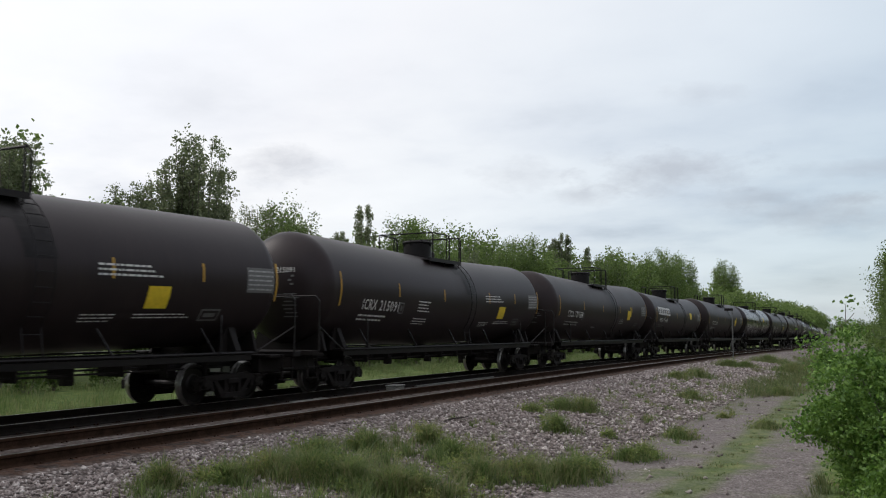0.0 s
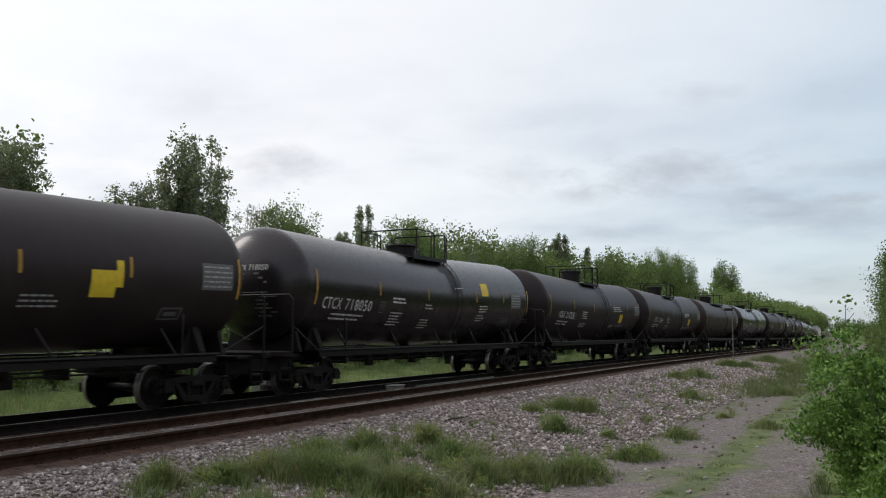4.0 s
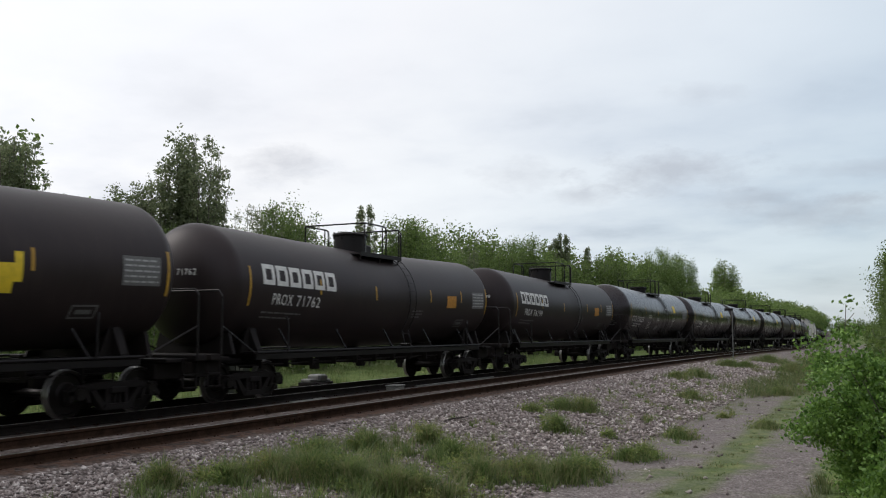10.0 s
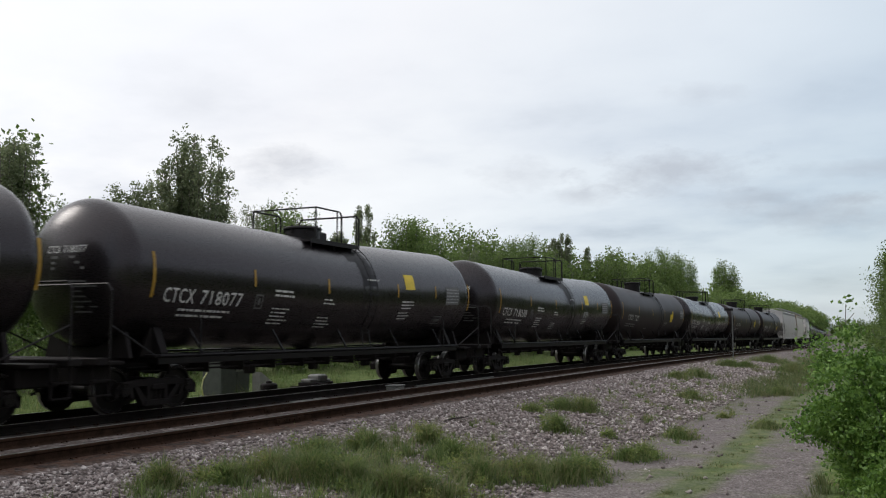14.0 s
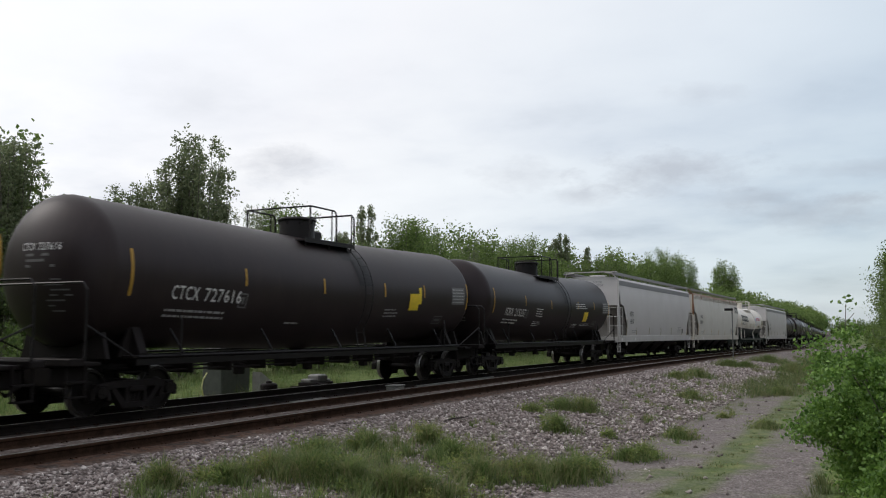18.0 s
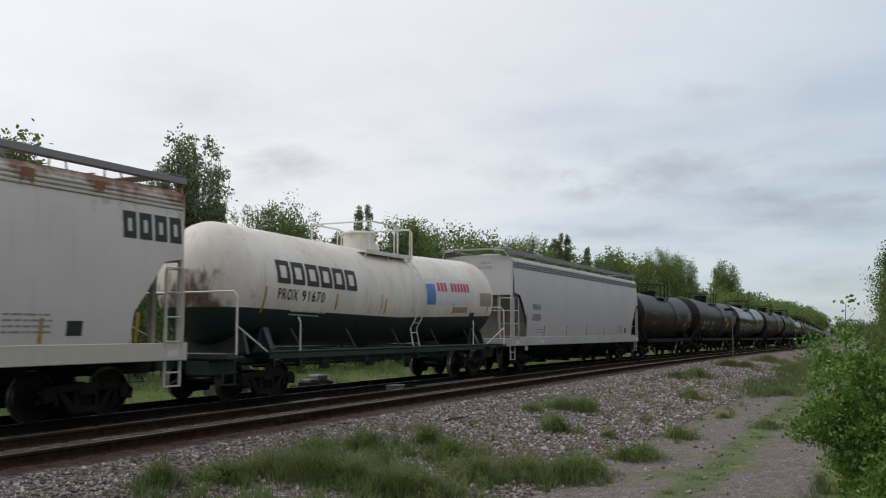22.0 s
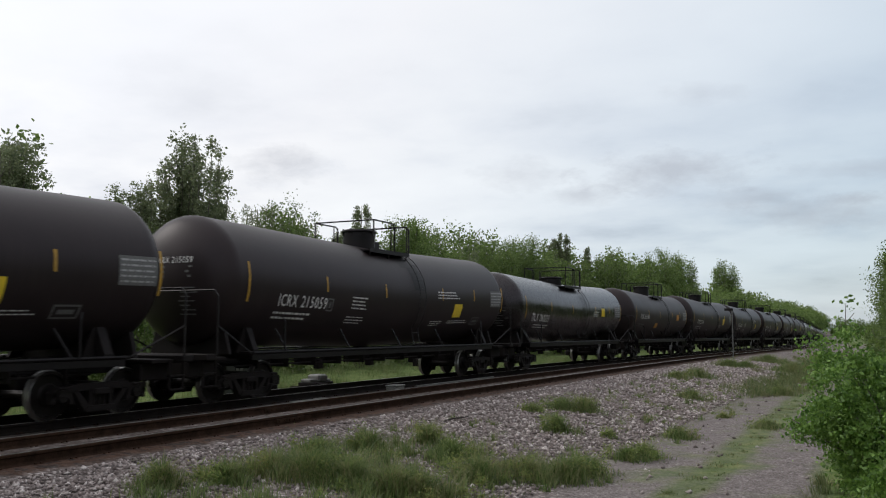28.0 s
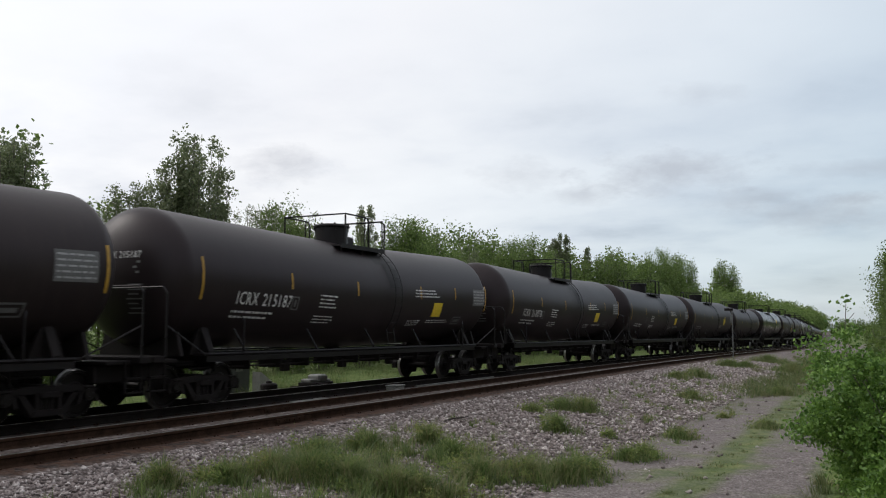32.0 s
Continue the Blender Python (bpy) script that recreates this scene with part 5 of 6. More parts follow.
# kind, place of the tank's trailing end at the clip's start, and the mark on its side
TRAIN = [
    ("matte", -20.6, ""), ("oval", -3.0, ""), ("oval", 14.92, ""), ("oval", 32.88, "ICRX 215091"), ("matte", 51.48, "CTCX 727688"), ("prox", 68.09, "PROX 71681"),
    ("matte", 86.88, "CTCX 727695"), ("gloss", 104.85, "CTCX 718050"), ("oval", 122.81, "ICRX 215328"), ("oval", 140.55, "ICRX 215289"),
    ("brown", 157.58, "GATX 68367"), ("gloss", 175.51, "CTCX 718046"), ("matte", 193.85, "CTCX 727614"), ("prox", 210.19, "PROX 71762"),
    ("prox", 226.94, "PROX 76199"), ("gloss", 245.42, "CTCX 718255"), ("gloss", 263.01, "CTCX 718061"), ("gloss", 280.76, "CTCX 718077"),
    ("gloss", 298.75, "CTCX 718038"), ("matte", 316.75, "CTCX 727"), ("gloss", 334.38, "CTCX 718250"), ("matte", 352.98, "CTCX 727616"),
    ("oval", 370.35, "ICRX 215257"), ("plain", 390.33, "UTCX 46350"), ("rusty", 410.55, "GPLX 1089"), ("white", 427.15, "PROX 91670"),
    ("ribbed", 447.7, "EQUX 632030"), ("graffiti", 463.51, ""), ("oval", 481.72, "ICRX 215407"), ("gloss", 499.45, "CTCX 718187"),
    ("oval", 517.17, "ICRX 215047"), ("oval", 535.07, "ICRX 215059"), ("low", 552.39, "TILX 260233"), ("prox", 569.24, "TILX 263738"),
    ("matte", 587.13, "CTCX 727704"), ("oval", 604.66, "ICRX 215187"), ("oval", 622.5, "ICRX 210078"), ("oval", 640.4, ""), ("matte", 658.6, ""),
    ("prox", 675.2, ""), ("gloss", 693.0, ""), ("oval", 710.9, ""), ("oval", 728.8, ""), ("gloss", 746.6, ""), ("matte", 765.0, ""), ("oval", 782.9, ""),
    ("prox", 799.5, ""), ("oval", 817.4, ""), ("gloss", 835.2, ""), ("oval", 853.1, ""), ("matte", 871.6, ""), ("oval", 889.5, ""), ("oval", 907.4, ""),
    ("gloss", 925.2, ""), ("oval", 943.1, ""), ("oval", 961.0, ""), ("matte", 979.4, ""), ("oval", 997.3, ""),
]
CARS = []


def mark_car(car, kind, length, mark):
    half = length / 2
    f = -half
    if kind in ("plain", "rusty", "ribbed"):
        word, number = mark.split()
        if kind == "rusty":
            a, z = f + 2.1, 2.25
        else:
            a, z = f + 2.13, 2.05
        wide = 0.72 if kind == "plain" else 0.92
        lettering(car, word, a, a + wide, z + 0.42, z + 0.70, BLACK_INK, on_side)
        lettering(car, number, a - 0.02, a + wide, z, z + 0.28, BLACK_INK, on_side)
        # the same mark on the leading end, small
        place = lambda u, w, off: (u, -half + 0.25 - off, w)
        lettering(car, word, 0.16, 0.66, 4.27, 4.39, GREY_BAND, place)
        lettering(car, number, 0.14, 0.70, 4.09, 4.21, GREY_BAND, place)
        if kind == "rusty":
            g = Geo()
            for k in range(4):
                y = half - 1.88 + 0.41 * k
                flat_bar(g, y, y + 0.34, 3.42, 3.56)
                flat_bar(g, y, y + 0.34, 3.81, 3.95)
                flat_bar(g, y, y + 0.12, 3.56, 3.81)
                flat_bar(g, y + 0.22, y + 0.34, 3.56, 3.81)
            tagged(part("company_mark", g, BLACK_INK, car, "company mark as plain hollow squares"), kind="stuff")
        return
    if kind == "white":
        logo_blocks(car, f + 1.5, f + 5.2, 0.02, 0.60, BLACK_INK)
        lettering(car, mark, f + 1.55, f + 3.55, -0.38, -0.10, BLACK_INK)
        sign = panel(car, "sign_panel", f + 9.28, f + 12.85, -0.26, 0.66, PALE_INK, "white sign with a blue block and a red bar")
        g = Geo()
        decal(g, f + 9.34, f + 9.96, -0.22, 0.46, 0.0, 0.012)
        part("sign_block", g, BLUE_INK, sign)
        g = Geo()
        for k in range(10):
            if k != 3:
                decal(g, f + 10.14 + 0.255 * k, f + 10.33 + 0.255 * k, 0.22, 0.52, 0.0, 0.012)
        part("sign_bar", g, RED_INK, sign)
        panel(car, "data_panel", half - 1.84, half - 0.80, -0.26, 0.22, TAN_INK, "tan data panel")
        panel(car, "data_panel", f + 11.3, f + 12.5, -0.50, -0.30, TAN_INK, "tan data panel")
        panel(car, "data_panel", half - 2.55, half - 2.15, -0.72, -0.5, BLACK_INK, "small black plate")
        for q in (0.07, 0.27, 0.44, 0.6, 0.74, 0.93):
            reflector(car, f + length * q, -0.75 if q == 0.07 else -0.55, -0.10)
        return
    if kind == "graffiti":
        rng = random.Random(3)
        scrawls = ((5.9, -0.62, 0.75, GRAFFITI_GREEN), (8.45, -0.72, 0.42, GRAFFITI), (10.35, -0.1, 0.85, GRAFFITI), (10.75, -0.65, 0.5, GRAFFITI_GREEN), (12.35, -0.30, 0.62, GRAFFITI), (13.35, -0.80, 0.5, GRAFFITI), (14.1, -0.75, 0.35, GRAFFITI))
        for y, v, s, ink in scrawls:
            g = Geo()
            n = 46
            px = [f + y + s * (-0.5 + i / n) + 0.10 * s * math.sin(i * 1.9 + y) for i in range(n)]
            pv = [v + s * (0.34 * math.sin(i * 1.37 + 3 * y) * rng.uniform(0.5, 1.0) + 0.10 * math.sin(i * 0.31)) for i in range(n)]
            for i in range(n - 1):
                line = [on_tank(px[i] + (px[i + 1] - px[i]) * j / 3, pv[i] + (pv[i + 1] - pv[i]) * j / 3, 0.006) for j in range(4)]
                g.tube(line, 0.012, 3)
            part("scrawl", g, ink, car, "pale spray-painted scrawl")
        for y0, y1, v0 in ((2.5, 4.1, 0.06), (2.7, 4.3, -0.46), (3.0, 3.7, -0.60)):
            g = Geo()
            word_bars(g, rng, f + y0, f + y1, v0, 0.07)
            tagged(part("stencil", g, YELLOW, car, "row of small yellow stencils"), kind="stuff")
        return
    if not mark:
        return
    v0, v1 = (-0.60, -0.28)
    if kind == "prox":
        if mark == "PROX 71681":
            panel(car, "yellow_panel", f + 10.75, f + 11.4, -0.12, 0.34, YELLOW_SQ, "square yellow panel")
        else:
            panel(car, "yellow_panel", f + 11.4, f + 12.1, -0.28, 0.12, ORANGE_SQ, "faded orange panel")
        if mark.startswith("PROX"):
            logo_blocks(car, f + 1.5, f + 4.7, 0.02, 0.52, WHITE_INK)
            lettering(car, mark, f + 1.9, f + 3.9, -0.45, -0.17, WHITE_INK)
        else:
            lettering(car, mark, f + 1.85, f + 3.9, -0.30, -0.02, WHITE_INK)
            panel(car, "yellow_panel", f + 5.7, f + 6.3, -0.80, -0.48, ORANGE_SQ, "faded orange panel")
    elif kind in ("gloss", "low"):
        lettering(car, mark, f + 1.36 + (0.4 if kind == "low" else 0), f + 3.83, v0, v1, WHITE_INK)
    elif kind in ("matte", "brown"):
        lettering(car, mark, f + 2.16, f + 4.36, -0.52, -0.22, WHITE_INK if kind == "matte" else GREY_INK)
    else:
        lettering(car, mark, f + 2.22, f + 4.28, v0 + 0.03, v1 + 0.02, WHITE_INK)
    low = 0.18 if kind == "prox" else 0.0
    lettering(car, mark, -0.34, 0.66, 0.33 - low, 0.48 - low, WHITE_INK, lambda u, w, off: on_head(f, u, w, off))


def couple_train():
    for kind, rear, mark in TRAIN:
        pitch, make = KINDS[kind]
        use_size(*SIZES.get(kind, (1.53, 2.68)))
        hopper = kind in ("plain", "rusty", "ribbed")
        length = pitch - (1.17 if hopper else GAP)
        if kind in PROTO:
            car = copy_thing(PROTO[kind], pose(0, 0, 0))
        else:
            car = make(length)
            PROTO[kind] = car
        CARS.append((car, rear - length / 2 + (0.12 if hopper else 0.55), kind, length, mark))
    for car, y, kind, length, mark in CARS:
        use_size(*SIZES.get(kind, (1.53, 2.68)))
        mark_car(car, kind, length, mark)


couple_train()


# ---- plants ----
SWAY = []


def leaf_cloud(name, centres, radii, count, size, mat, seed, droop=0.0, long=1.5, tall=0.8, loose=0.42):
    """Many small folded leaves in clumps: each leaf is two triangles bent along its rib."""
    rng = np.random.default_rng(seed)
    centres, radii = np.asarray(centres, float), np.asarray(radii, float)
    which = rng.integers(0, len(centres), count)
    d = rng.normal(size=(count, 3))
    d /= np.linalg.norm(d, axis=1)[:, None]
    r = radii[which][:, None] * np.minimum(1.7, np.abs(rng.normal(0.97 - loose, loose, (count, 1))))
    c = centres[which] + d * r * np.array([1, 1, tall])
    c[:, 2] -= droop * r[:, 0]
    a = rng.normal(size=(count, 3)) + d * 0.8
    a /= np.linalg.norm(a, axis=1)[:, None]
    b = np.cross(a, rng.normal(size=(count, 3)))
    b /= np.linalg.norm(b, axis=1)[:, None]
    n = np.cross(a, b)
    s = size * rng.uniform(0.6, 1.25, (count, 1))
    tip, root = c + a * s * long * 0.5, c - a * s * long * 0.5
    left, right = c + b * s * 0.5 + n * s * 0.14, c - b * s * 0.5 + n * s * 0.14
    v = np.stack([root, right, tip, left], 1).reshape(-1, 3)
    i = np.arange(count)[:, None] * 4
    tri = np.concatenate([i + np.array([0, 1, 2]), i + np.array([0, 2, 3])], 1).reshape(-1, 3)
    me = bpy.data.meshes.new(name)
    me.vertices.add(len(v))
    me.vertices.foreach_set("co", v.ravel())
    me.loops.add(len(tri) * 3)
    me.loops.foreach_set("vertex_index", tri.ravel().astype(np.int32))
    me.polygons.add(len(tri))
    me.polygons.foreach_set("loop_start", (np.arange(len(tri)) * 3).astype(np.int32))
    me.materials.append(mat)
    me.update(calc_edges=True)
    return me


def tree_model(seed, height, width, kind, detail=1.0):
    """A trunk with rising leaders, twigs off them, and clumps of leaves that thin out towards each tip."""
    rng = random.Random(seed)
    wood = Geo()
    lean = Vector((rng.uniform(-0.03, 0.03), rng.uniform(-0.03, 0.03), 1))
    trunk = [Vector((0, 0, -0.3))]
    for k in range(1, 7):
        p = lean * (height * 0.95 * k / 6)
        trunk.append(Vector((p.x + rng.uniform(-0.08, 0.08), p.y + rng.uniform(-0.08, 0.08), p.z)))
    wood.tube(trunk, 0.010 * height + 0.015, 6, 0.010)
    centres, radii = [], []
    count, size, leaders, fat = {"broad": (20000, 0.106, 17, 1.42), "poplar": (17000, 0.086, 16, 0.75), "conifer": (4200, 0.105, 0, 0.5), "scrub": (1700, 0.150, 8, 0.9)}[kind]
    if kind == "conifer":
        for k in range(42):
            f = 0.25 + 0.73 * (k + rng.random()) / 42
            i = min(int(f * 6), 5)
            base = trunk[i].lerp(trunk[i + 1], f * 6 - i)
            reach = (width * 0.5 * (1.02 - f) ** 0.7 + 0.1) * rng.uniform(0.45, 1.1)
            tip = base + Vector((math.cos(k * 2.4) * reach, math.sin(k * 2.4) * reach, reach * rng.uniform(0.1, 0.5)))
            wood.tube([base, tip], 0.016, 4, 0.006)
            for q in (0.5, 1.0):
                centres.append(tuple(base.lerp(tip, q)))
                radii.append(rng.uniform(0.16, 0.30))
    lines = [(trunk[2], trunk[4], trunk[6].lerp(trunk[5], 0.4))] if kind != "scrub" else []
    for k in range(leaders):
        a = 2 * math.pi * (k + rng.uniform(-0.3, 0.3)) / leaders * (1 if k % 2 else 3)
        q = rng.uniform(0.3, 1.0)
        low = rng.uniform(0.05, 0.5) if kind != "scrub" else 0.0
        reach = width * 0.5 * q
        top = height * max(low + 0.22, 1.0 - (rng.uniform(0.12, 0.62) if kind == "poplar" else rng.uniform(0.10, 0.42)) * q ** 1.8)
        i = min(int(low * 6), 5)
        base = trunk[i].lerp(trunk[i + 1], low * 6 - i)
        tip = Vector((math.cos(a) * reach, math.sin(a) * reach, top))
        mid = base.lerp(tip, 0.5) + Vector((math.cos(a) * reach * 0.22, math.sin(a) * reach * 0.22, -0.04 * height))
        wood.tube([base, mid, tip], 0.0035 * height + 0.012, 4, 0.006)
        lines.append((base, mid, tip))
    for base, mid, tip in lines:
        n = max(4, int((tip - base).length / 0.55))
        for j in range(n):
            q = 0.22 + 0.78 * (j + rng.random()) / n
            p = base.lerp(mid, q * 2) if q < 0.5 else mid.lerp(tip, q * 2 - 1)
            w = (1.25 - q) * 0.5 * (width / 4.5)
            out = p + Vector((rng.gauss(0, w), rng.gauss(0, w), rng.uniform(-0.1, 0.45)))
            if j % 2:
                wood.tube([p, out], 0.012, 3, 0.005)
            for c in (p, out):
                centres.append(tuple(c))
                radii.append((0.40 + 0.36 * (1 - q)) * rng.uniform(0.65, 1.2) * fat * (width / 4.5) ** 0.5)
        centres.append(tuple(tip))
        radii.append(0.28 * fat)
    mat = {"broad": LEAF_TREE, "poplar": LEAF_POPLAR, "conifer": LEAF_CONIFER, "scrub": LEAF_TREE}[kind]
    # wide clumps take more of the leaves
    share = [max(1, int(r * r / 0.02)) for r in radii]
    many_c = [c for c, k in zip(centres, share) for _ in range(k)]
    many_r = [r for r, k in zip(radii, share) for _ in range(k)]
    crown = leaf_cloud("crown", many_c, many_r, int(count * detail), size / detail ** 0.40, mat, seed, 0.1, 1.5, 1.1, 0.26)
    return wood.mesh("trunk", BARK), crown


MODELS = {}
for kind, sizes in (("broad", ((10, 5.2), (10, 4.4), (10, 6.2), (10, 3.6), (10, 5.0))), ("poplar", ((12, 5.0), (11, 4.4), (10, 3.4), (11, 1.7))), ("conifer", ((11, 2.2), (11, 1.7))), ("scrub", ((4, 3.6), (4, 3.0), (4, 4.4)))):
    MODELS[kind] = [(h, tree_model(len(kind) * 31 + int(w * 10), h, w, kind)) for h, w in sizes]
MODELS["mid"] = [(10, tree_model(300 + k, 10, w, "broad", 0.32)) for k, w in enumerate((5.2, 4.4, 6.2, 3.8))]
FAR_MODELS = [tree_model(400 + k, 10, w, "broad", 0.06) for k, w in enumerate((5.6, 4.6, 6.4))]
LABELS = {"mid": ("tree", "leafy green broadleaf tree in the wood behind the track", "trees along the line"),
          "broad": ("tree", "leafy green broadleaf tree in the wood behind the track", "trees along the line"),
          "poplar": ("poplar_tree", "tall airy poplar with fluttering grey-green leaves", "trees along the line"),
          "conifer": ("spruce_tree", "narrow dark spruce standing above the wood", "trees along the line"),
          "scrub": ("shrub", "low leafy shrub at the edge of the wood", "shrubs along the line")}


def plant(kind, x, y, height, turn, variant, sway=0.0, label=""):
    base, (trunk, crown) = MODELS[kind][variant % len(MODELS[kind])]
    name, text, group = LABELS[kind]
    s = height / base
    t = thing(name, label or text, "shrub" if kind == "scrub" else "tree", group, at=Matrix.Translation((x, y, ground_z(x, y))) @ Matrix.Rotation(turn, 4, "Z"))
    a = part("trunk", trunk, None, t)
    c = part("crown", crown, None, t)
    for o in (a, c):
        o.scale = (s, s, s)
    if sway:
        SWAY.append((c, Matrix.Identity(4), sway, x + 0.37 * y))
    return t


FAR_TREES = {}


def plant_far(wood, x, y, height, turn, variant):
    """A tree of the distant wood, to be joined with the rest of it."""
    FAR_TREES.setdefault(wood, []).append((x, y, height / 10.0, turn, variant % len(FAR_MODELS)))


def join_woods():
    for wood, trees in FAR_TREES.items():
        for which, mat in ((0, BARK), (1, LEAF_TREE)):
            vs, ts, off = [], [], 0
            for x, y, s, turn, k in trees:
                me = FAR_MODELS[k][which]
                if which == 0 and y > 90:
                    continue
                co = np.empty(len(me.vertices) * 3)
                me.vertices.foreach_get("co", co)
                co = co.reshape(-1, 3) * s
                c, q = math.cos(turn), math.sin(turn)
                co = np.stack([co[:, 0] * c - co[:, 1] * q + x, co[:, 0] * q + co[:, 1] * c + y, co[:, 2] + ground_z(x, y)], 1)
                me.calc_loop_triangles()
                tri = np.empty(len(me.loop_triangles) * 3, np.int32)
                me.loop_triangles.foreach_get("vertices", tri)
                vs.append(co)
                ts.append(tri + off)
                off += len(co)
            if not vs:
                continue
            v, tri = np.concatenate(vs), np.concatenate(ts)
            me = bpy.data.meshes.new(wood)
            me.vertices.add(len(v))
            me.vertices.foreach_set("co", v.ravel())
            me.loops.add(len(tri))
            me.loops.foreach_set("vertex_index", tri.astype(np.int32))
            me.polygons.add(len(tri) // 3)
            me.polygons.foreach_set("loop_start", (np.arange(len(tri) // 3) * 3).astype(np.int32))
            me.materials.append(mat)
            me.update(calc_edges=True)
            tagged(new(wood if which else wood + "_trunks", me), "distant green wood along the railway" if which else "trunks of the wood along the railway", "wood", kind="stuff")


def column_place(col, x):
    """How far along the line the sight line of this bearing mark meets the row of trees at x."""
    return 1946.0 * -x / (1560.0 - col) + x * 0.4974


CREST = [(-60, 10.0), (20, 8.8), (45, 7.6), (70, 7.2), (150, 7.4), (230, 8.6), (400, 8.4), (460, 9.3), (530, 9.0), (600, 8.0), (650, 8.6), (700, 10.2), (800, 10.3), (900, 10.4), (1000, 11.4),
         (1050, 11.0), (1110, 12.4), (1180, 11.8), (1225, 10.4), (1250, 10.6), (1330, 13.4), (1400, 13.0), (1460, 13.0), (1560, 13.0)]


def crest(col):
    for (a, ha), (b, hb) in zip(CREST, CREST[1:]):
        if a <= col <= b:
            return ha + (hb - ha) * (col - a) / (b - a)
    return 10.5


def wood_behind():
    rng = random.Random(11)
    y = -70.0
    while y < 620:
        for x0, shrink in ((-33.0, 1.0), (-38.5, 1.03)):
            if x0 < -35 and int(y * 3.3) % 2:
                continue
            x = x0 + rng.uniform(-1.6, 1.6)
            yy = y + rng.uniform(-1.2, 1.2)
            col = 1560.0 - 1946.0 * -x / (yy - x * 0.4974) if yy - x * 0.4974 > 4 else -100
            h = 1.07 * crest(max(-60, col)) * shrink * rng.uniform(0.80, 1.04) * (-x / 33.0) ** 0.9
            if yy < 14 or yy > 210:
                plant_far("far_wood", x, yy, h, rng.uniform(0, 6.28), rng.randrange(9))
            elif yy > 85 or x0 < -35:
                plant("mid", x, yy, h, rng.uniform(0, 6.28), rng.randrange(9))
            else:
                plant("poplar" if rng.random() < 0.08 else "broad", x, yy, h, rng.uniform(0, 6.28), rng.randrange(9), 0.35)
        y += 3.1 if y < 130 else 4.6 if y < 260 else 7.0
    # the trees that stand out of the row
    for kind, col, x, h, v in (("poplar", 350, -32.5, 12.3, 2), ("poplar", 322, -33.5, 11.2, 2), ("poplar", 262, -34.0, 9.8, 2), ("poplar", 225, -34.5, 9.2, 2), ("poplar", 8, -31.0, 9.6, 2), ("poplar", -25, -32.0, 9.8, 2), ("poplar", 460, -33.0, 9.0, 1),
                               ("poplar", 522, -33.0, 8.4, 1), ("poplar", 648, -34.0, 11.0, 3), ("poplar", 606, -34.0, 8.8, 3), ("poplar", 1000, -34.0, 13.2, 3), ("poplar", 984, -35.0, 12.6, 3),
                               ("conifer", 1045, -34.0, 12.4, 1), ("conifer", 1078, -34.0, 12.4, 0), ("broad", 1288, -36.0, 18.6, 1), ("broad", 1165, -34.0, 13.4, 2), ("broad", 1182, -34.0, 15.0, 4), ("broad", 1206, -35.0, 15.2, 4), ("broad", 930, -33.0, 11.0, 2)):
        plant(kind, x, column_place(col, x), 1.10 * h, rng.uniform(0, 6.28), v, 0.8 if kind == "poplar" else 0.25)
    y = 16.0
    while y < 330:
        plant("scrub", -28.6 + rng.uniform(-1.4, 1.4), y, rng.uniform(2.2, 4.6), rng.uniform(0, 6.28), rng.randrange(9))
        y += rng.uniform(1.6, 3.0) * (1 if y < 120 else 2.2)


def wood_beside():
    """Trees along the worn track, on the camera's own side of the line."""
    rng = random.Random(23)
    for y, x, h in ((20, 1.1, 3.0), (22, 1.2, 3.4), (26, 0.95, 3.7), (31, 0.85, 4.3), (37, 0.85, 5.1), (44, 0.95, 5.8), (52, 1.15, 6.7), (47, 3.0, 7.2), (55, 3.6, 8.4), (64, 3.2, 8.6), (75, 3.8, 9.6), (88, 3.4, 10.0), (104, 3.8, 10.5), (124, 3.5, 10.5), (150, 4, 11), (185, 4, 11), (230, 4, 11), (290, 4, 11), (370, 4, 11)):
        plant("broad" if y < 60 else "mid", x, y, h, rng.uniform(0, 6.28), rng.randrange(9), 0.0, "leafy green tree beside the worn track")
    y = -60.0
    while y < 400:
        plant_far("wood_beside_track", 11.0 + rng.uniform(-1.5, 3), y, rng.uniform(8.5, 11.0), rng.uniform(0, 6.28), rng.randrange(9))
        y += rng.uniform(4.5, 6.0) * (1 if y < 80 else 1.8)
    # unseen row, added so that the tank sides mirror dark trees
    y = 30.0
    while y < 150:
        plant_far("wood_beside_track", 8.6 + rng.uniform(-0.6, 0.8), y, rng.uniform(7.5, 9.5), rng.uniform(0, 6.28), rng.randrange(9))
        y += rng.uniform(2.3, 3.1)
    # the trees that close the view where the line swings out of sight
    for k in range(16):
        plant_far("wood_beside_track", -19.0 + 1.5 * k + rng.uniform(-0.5, 0.5), 430 + rng.uniform(-25, 25), rng.uniform(7.5, 10.5), rng.uniform(0, 6.28), rng.randrange(9))
    # another row out of view, added to keep bright sky off the far cars' sides
    y = 60.0
    while y < 480:
        plant_far("wood_beside_track", 6.2 + rng.uniform(-0.8, 1.2), y, rng.uniform(9.0, 11.0), rng.uniform(0, 6.28), rng.randrange(9))
        y += rng.uniform(5.0, 7.5)
    y = 19.0
    while y < 110:
        plant("scrub", 1.35 - 0.016 * y + rng.uniform(-0.25, 0.5), y, rng.uniform(1.9, 3.0), rng.uniform(0, 6.28), rng.randrange(9), 0.0, "leafy shrub beside the worn track")
        y += rng.uniform(2.0, 3.4)


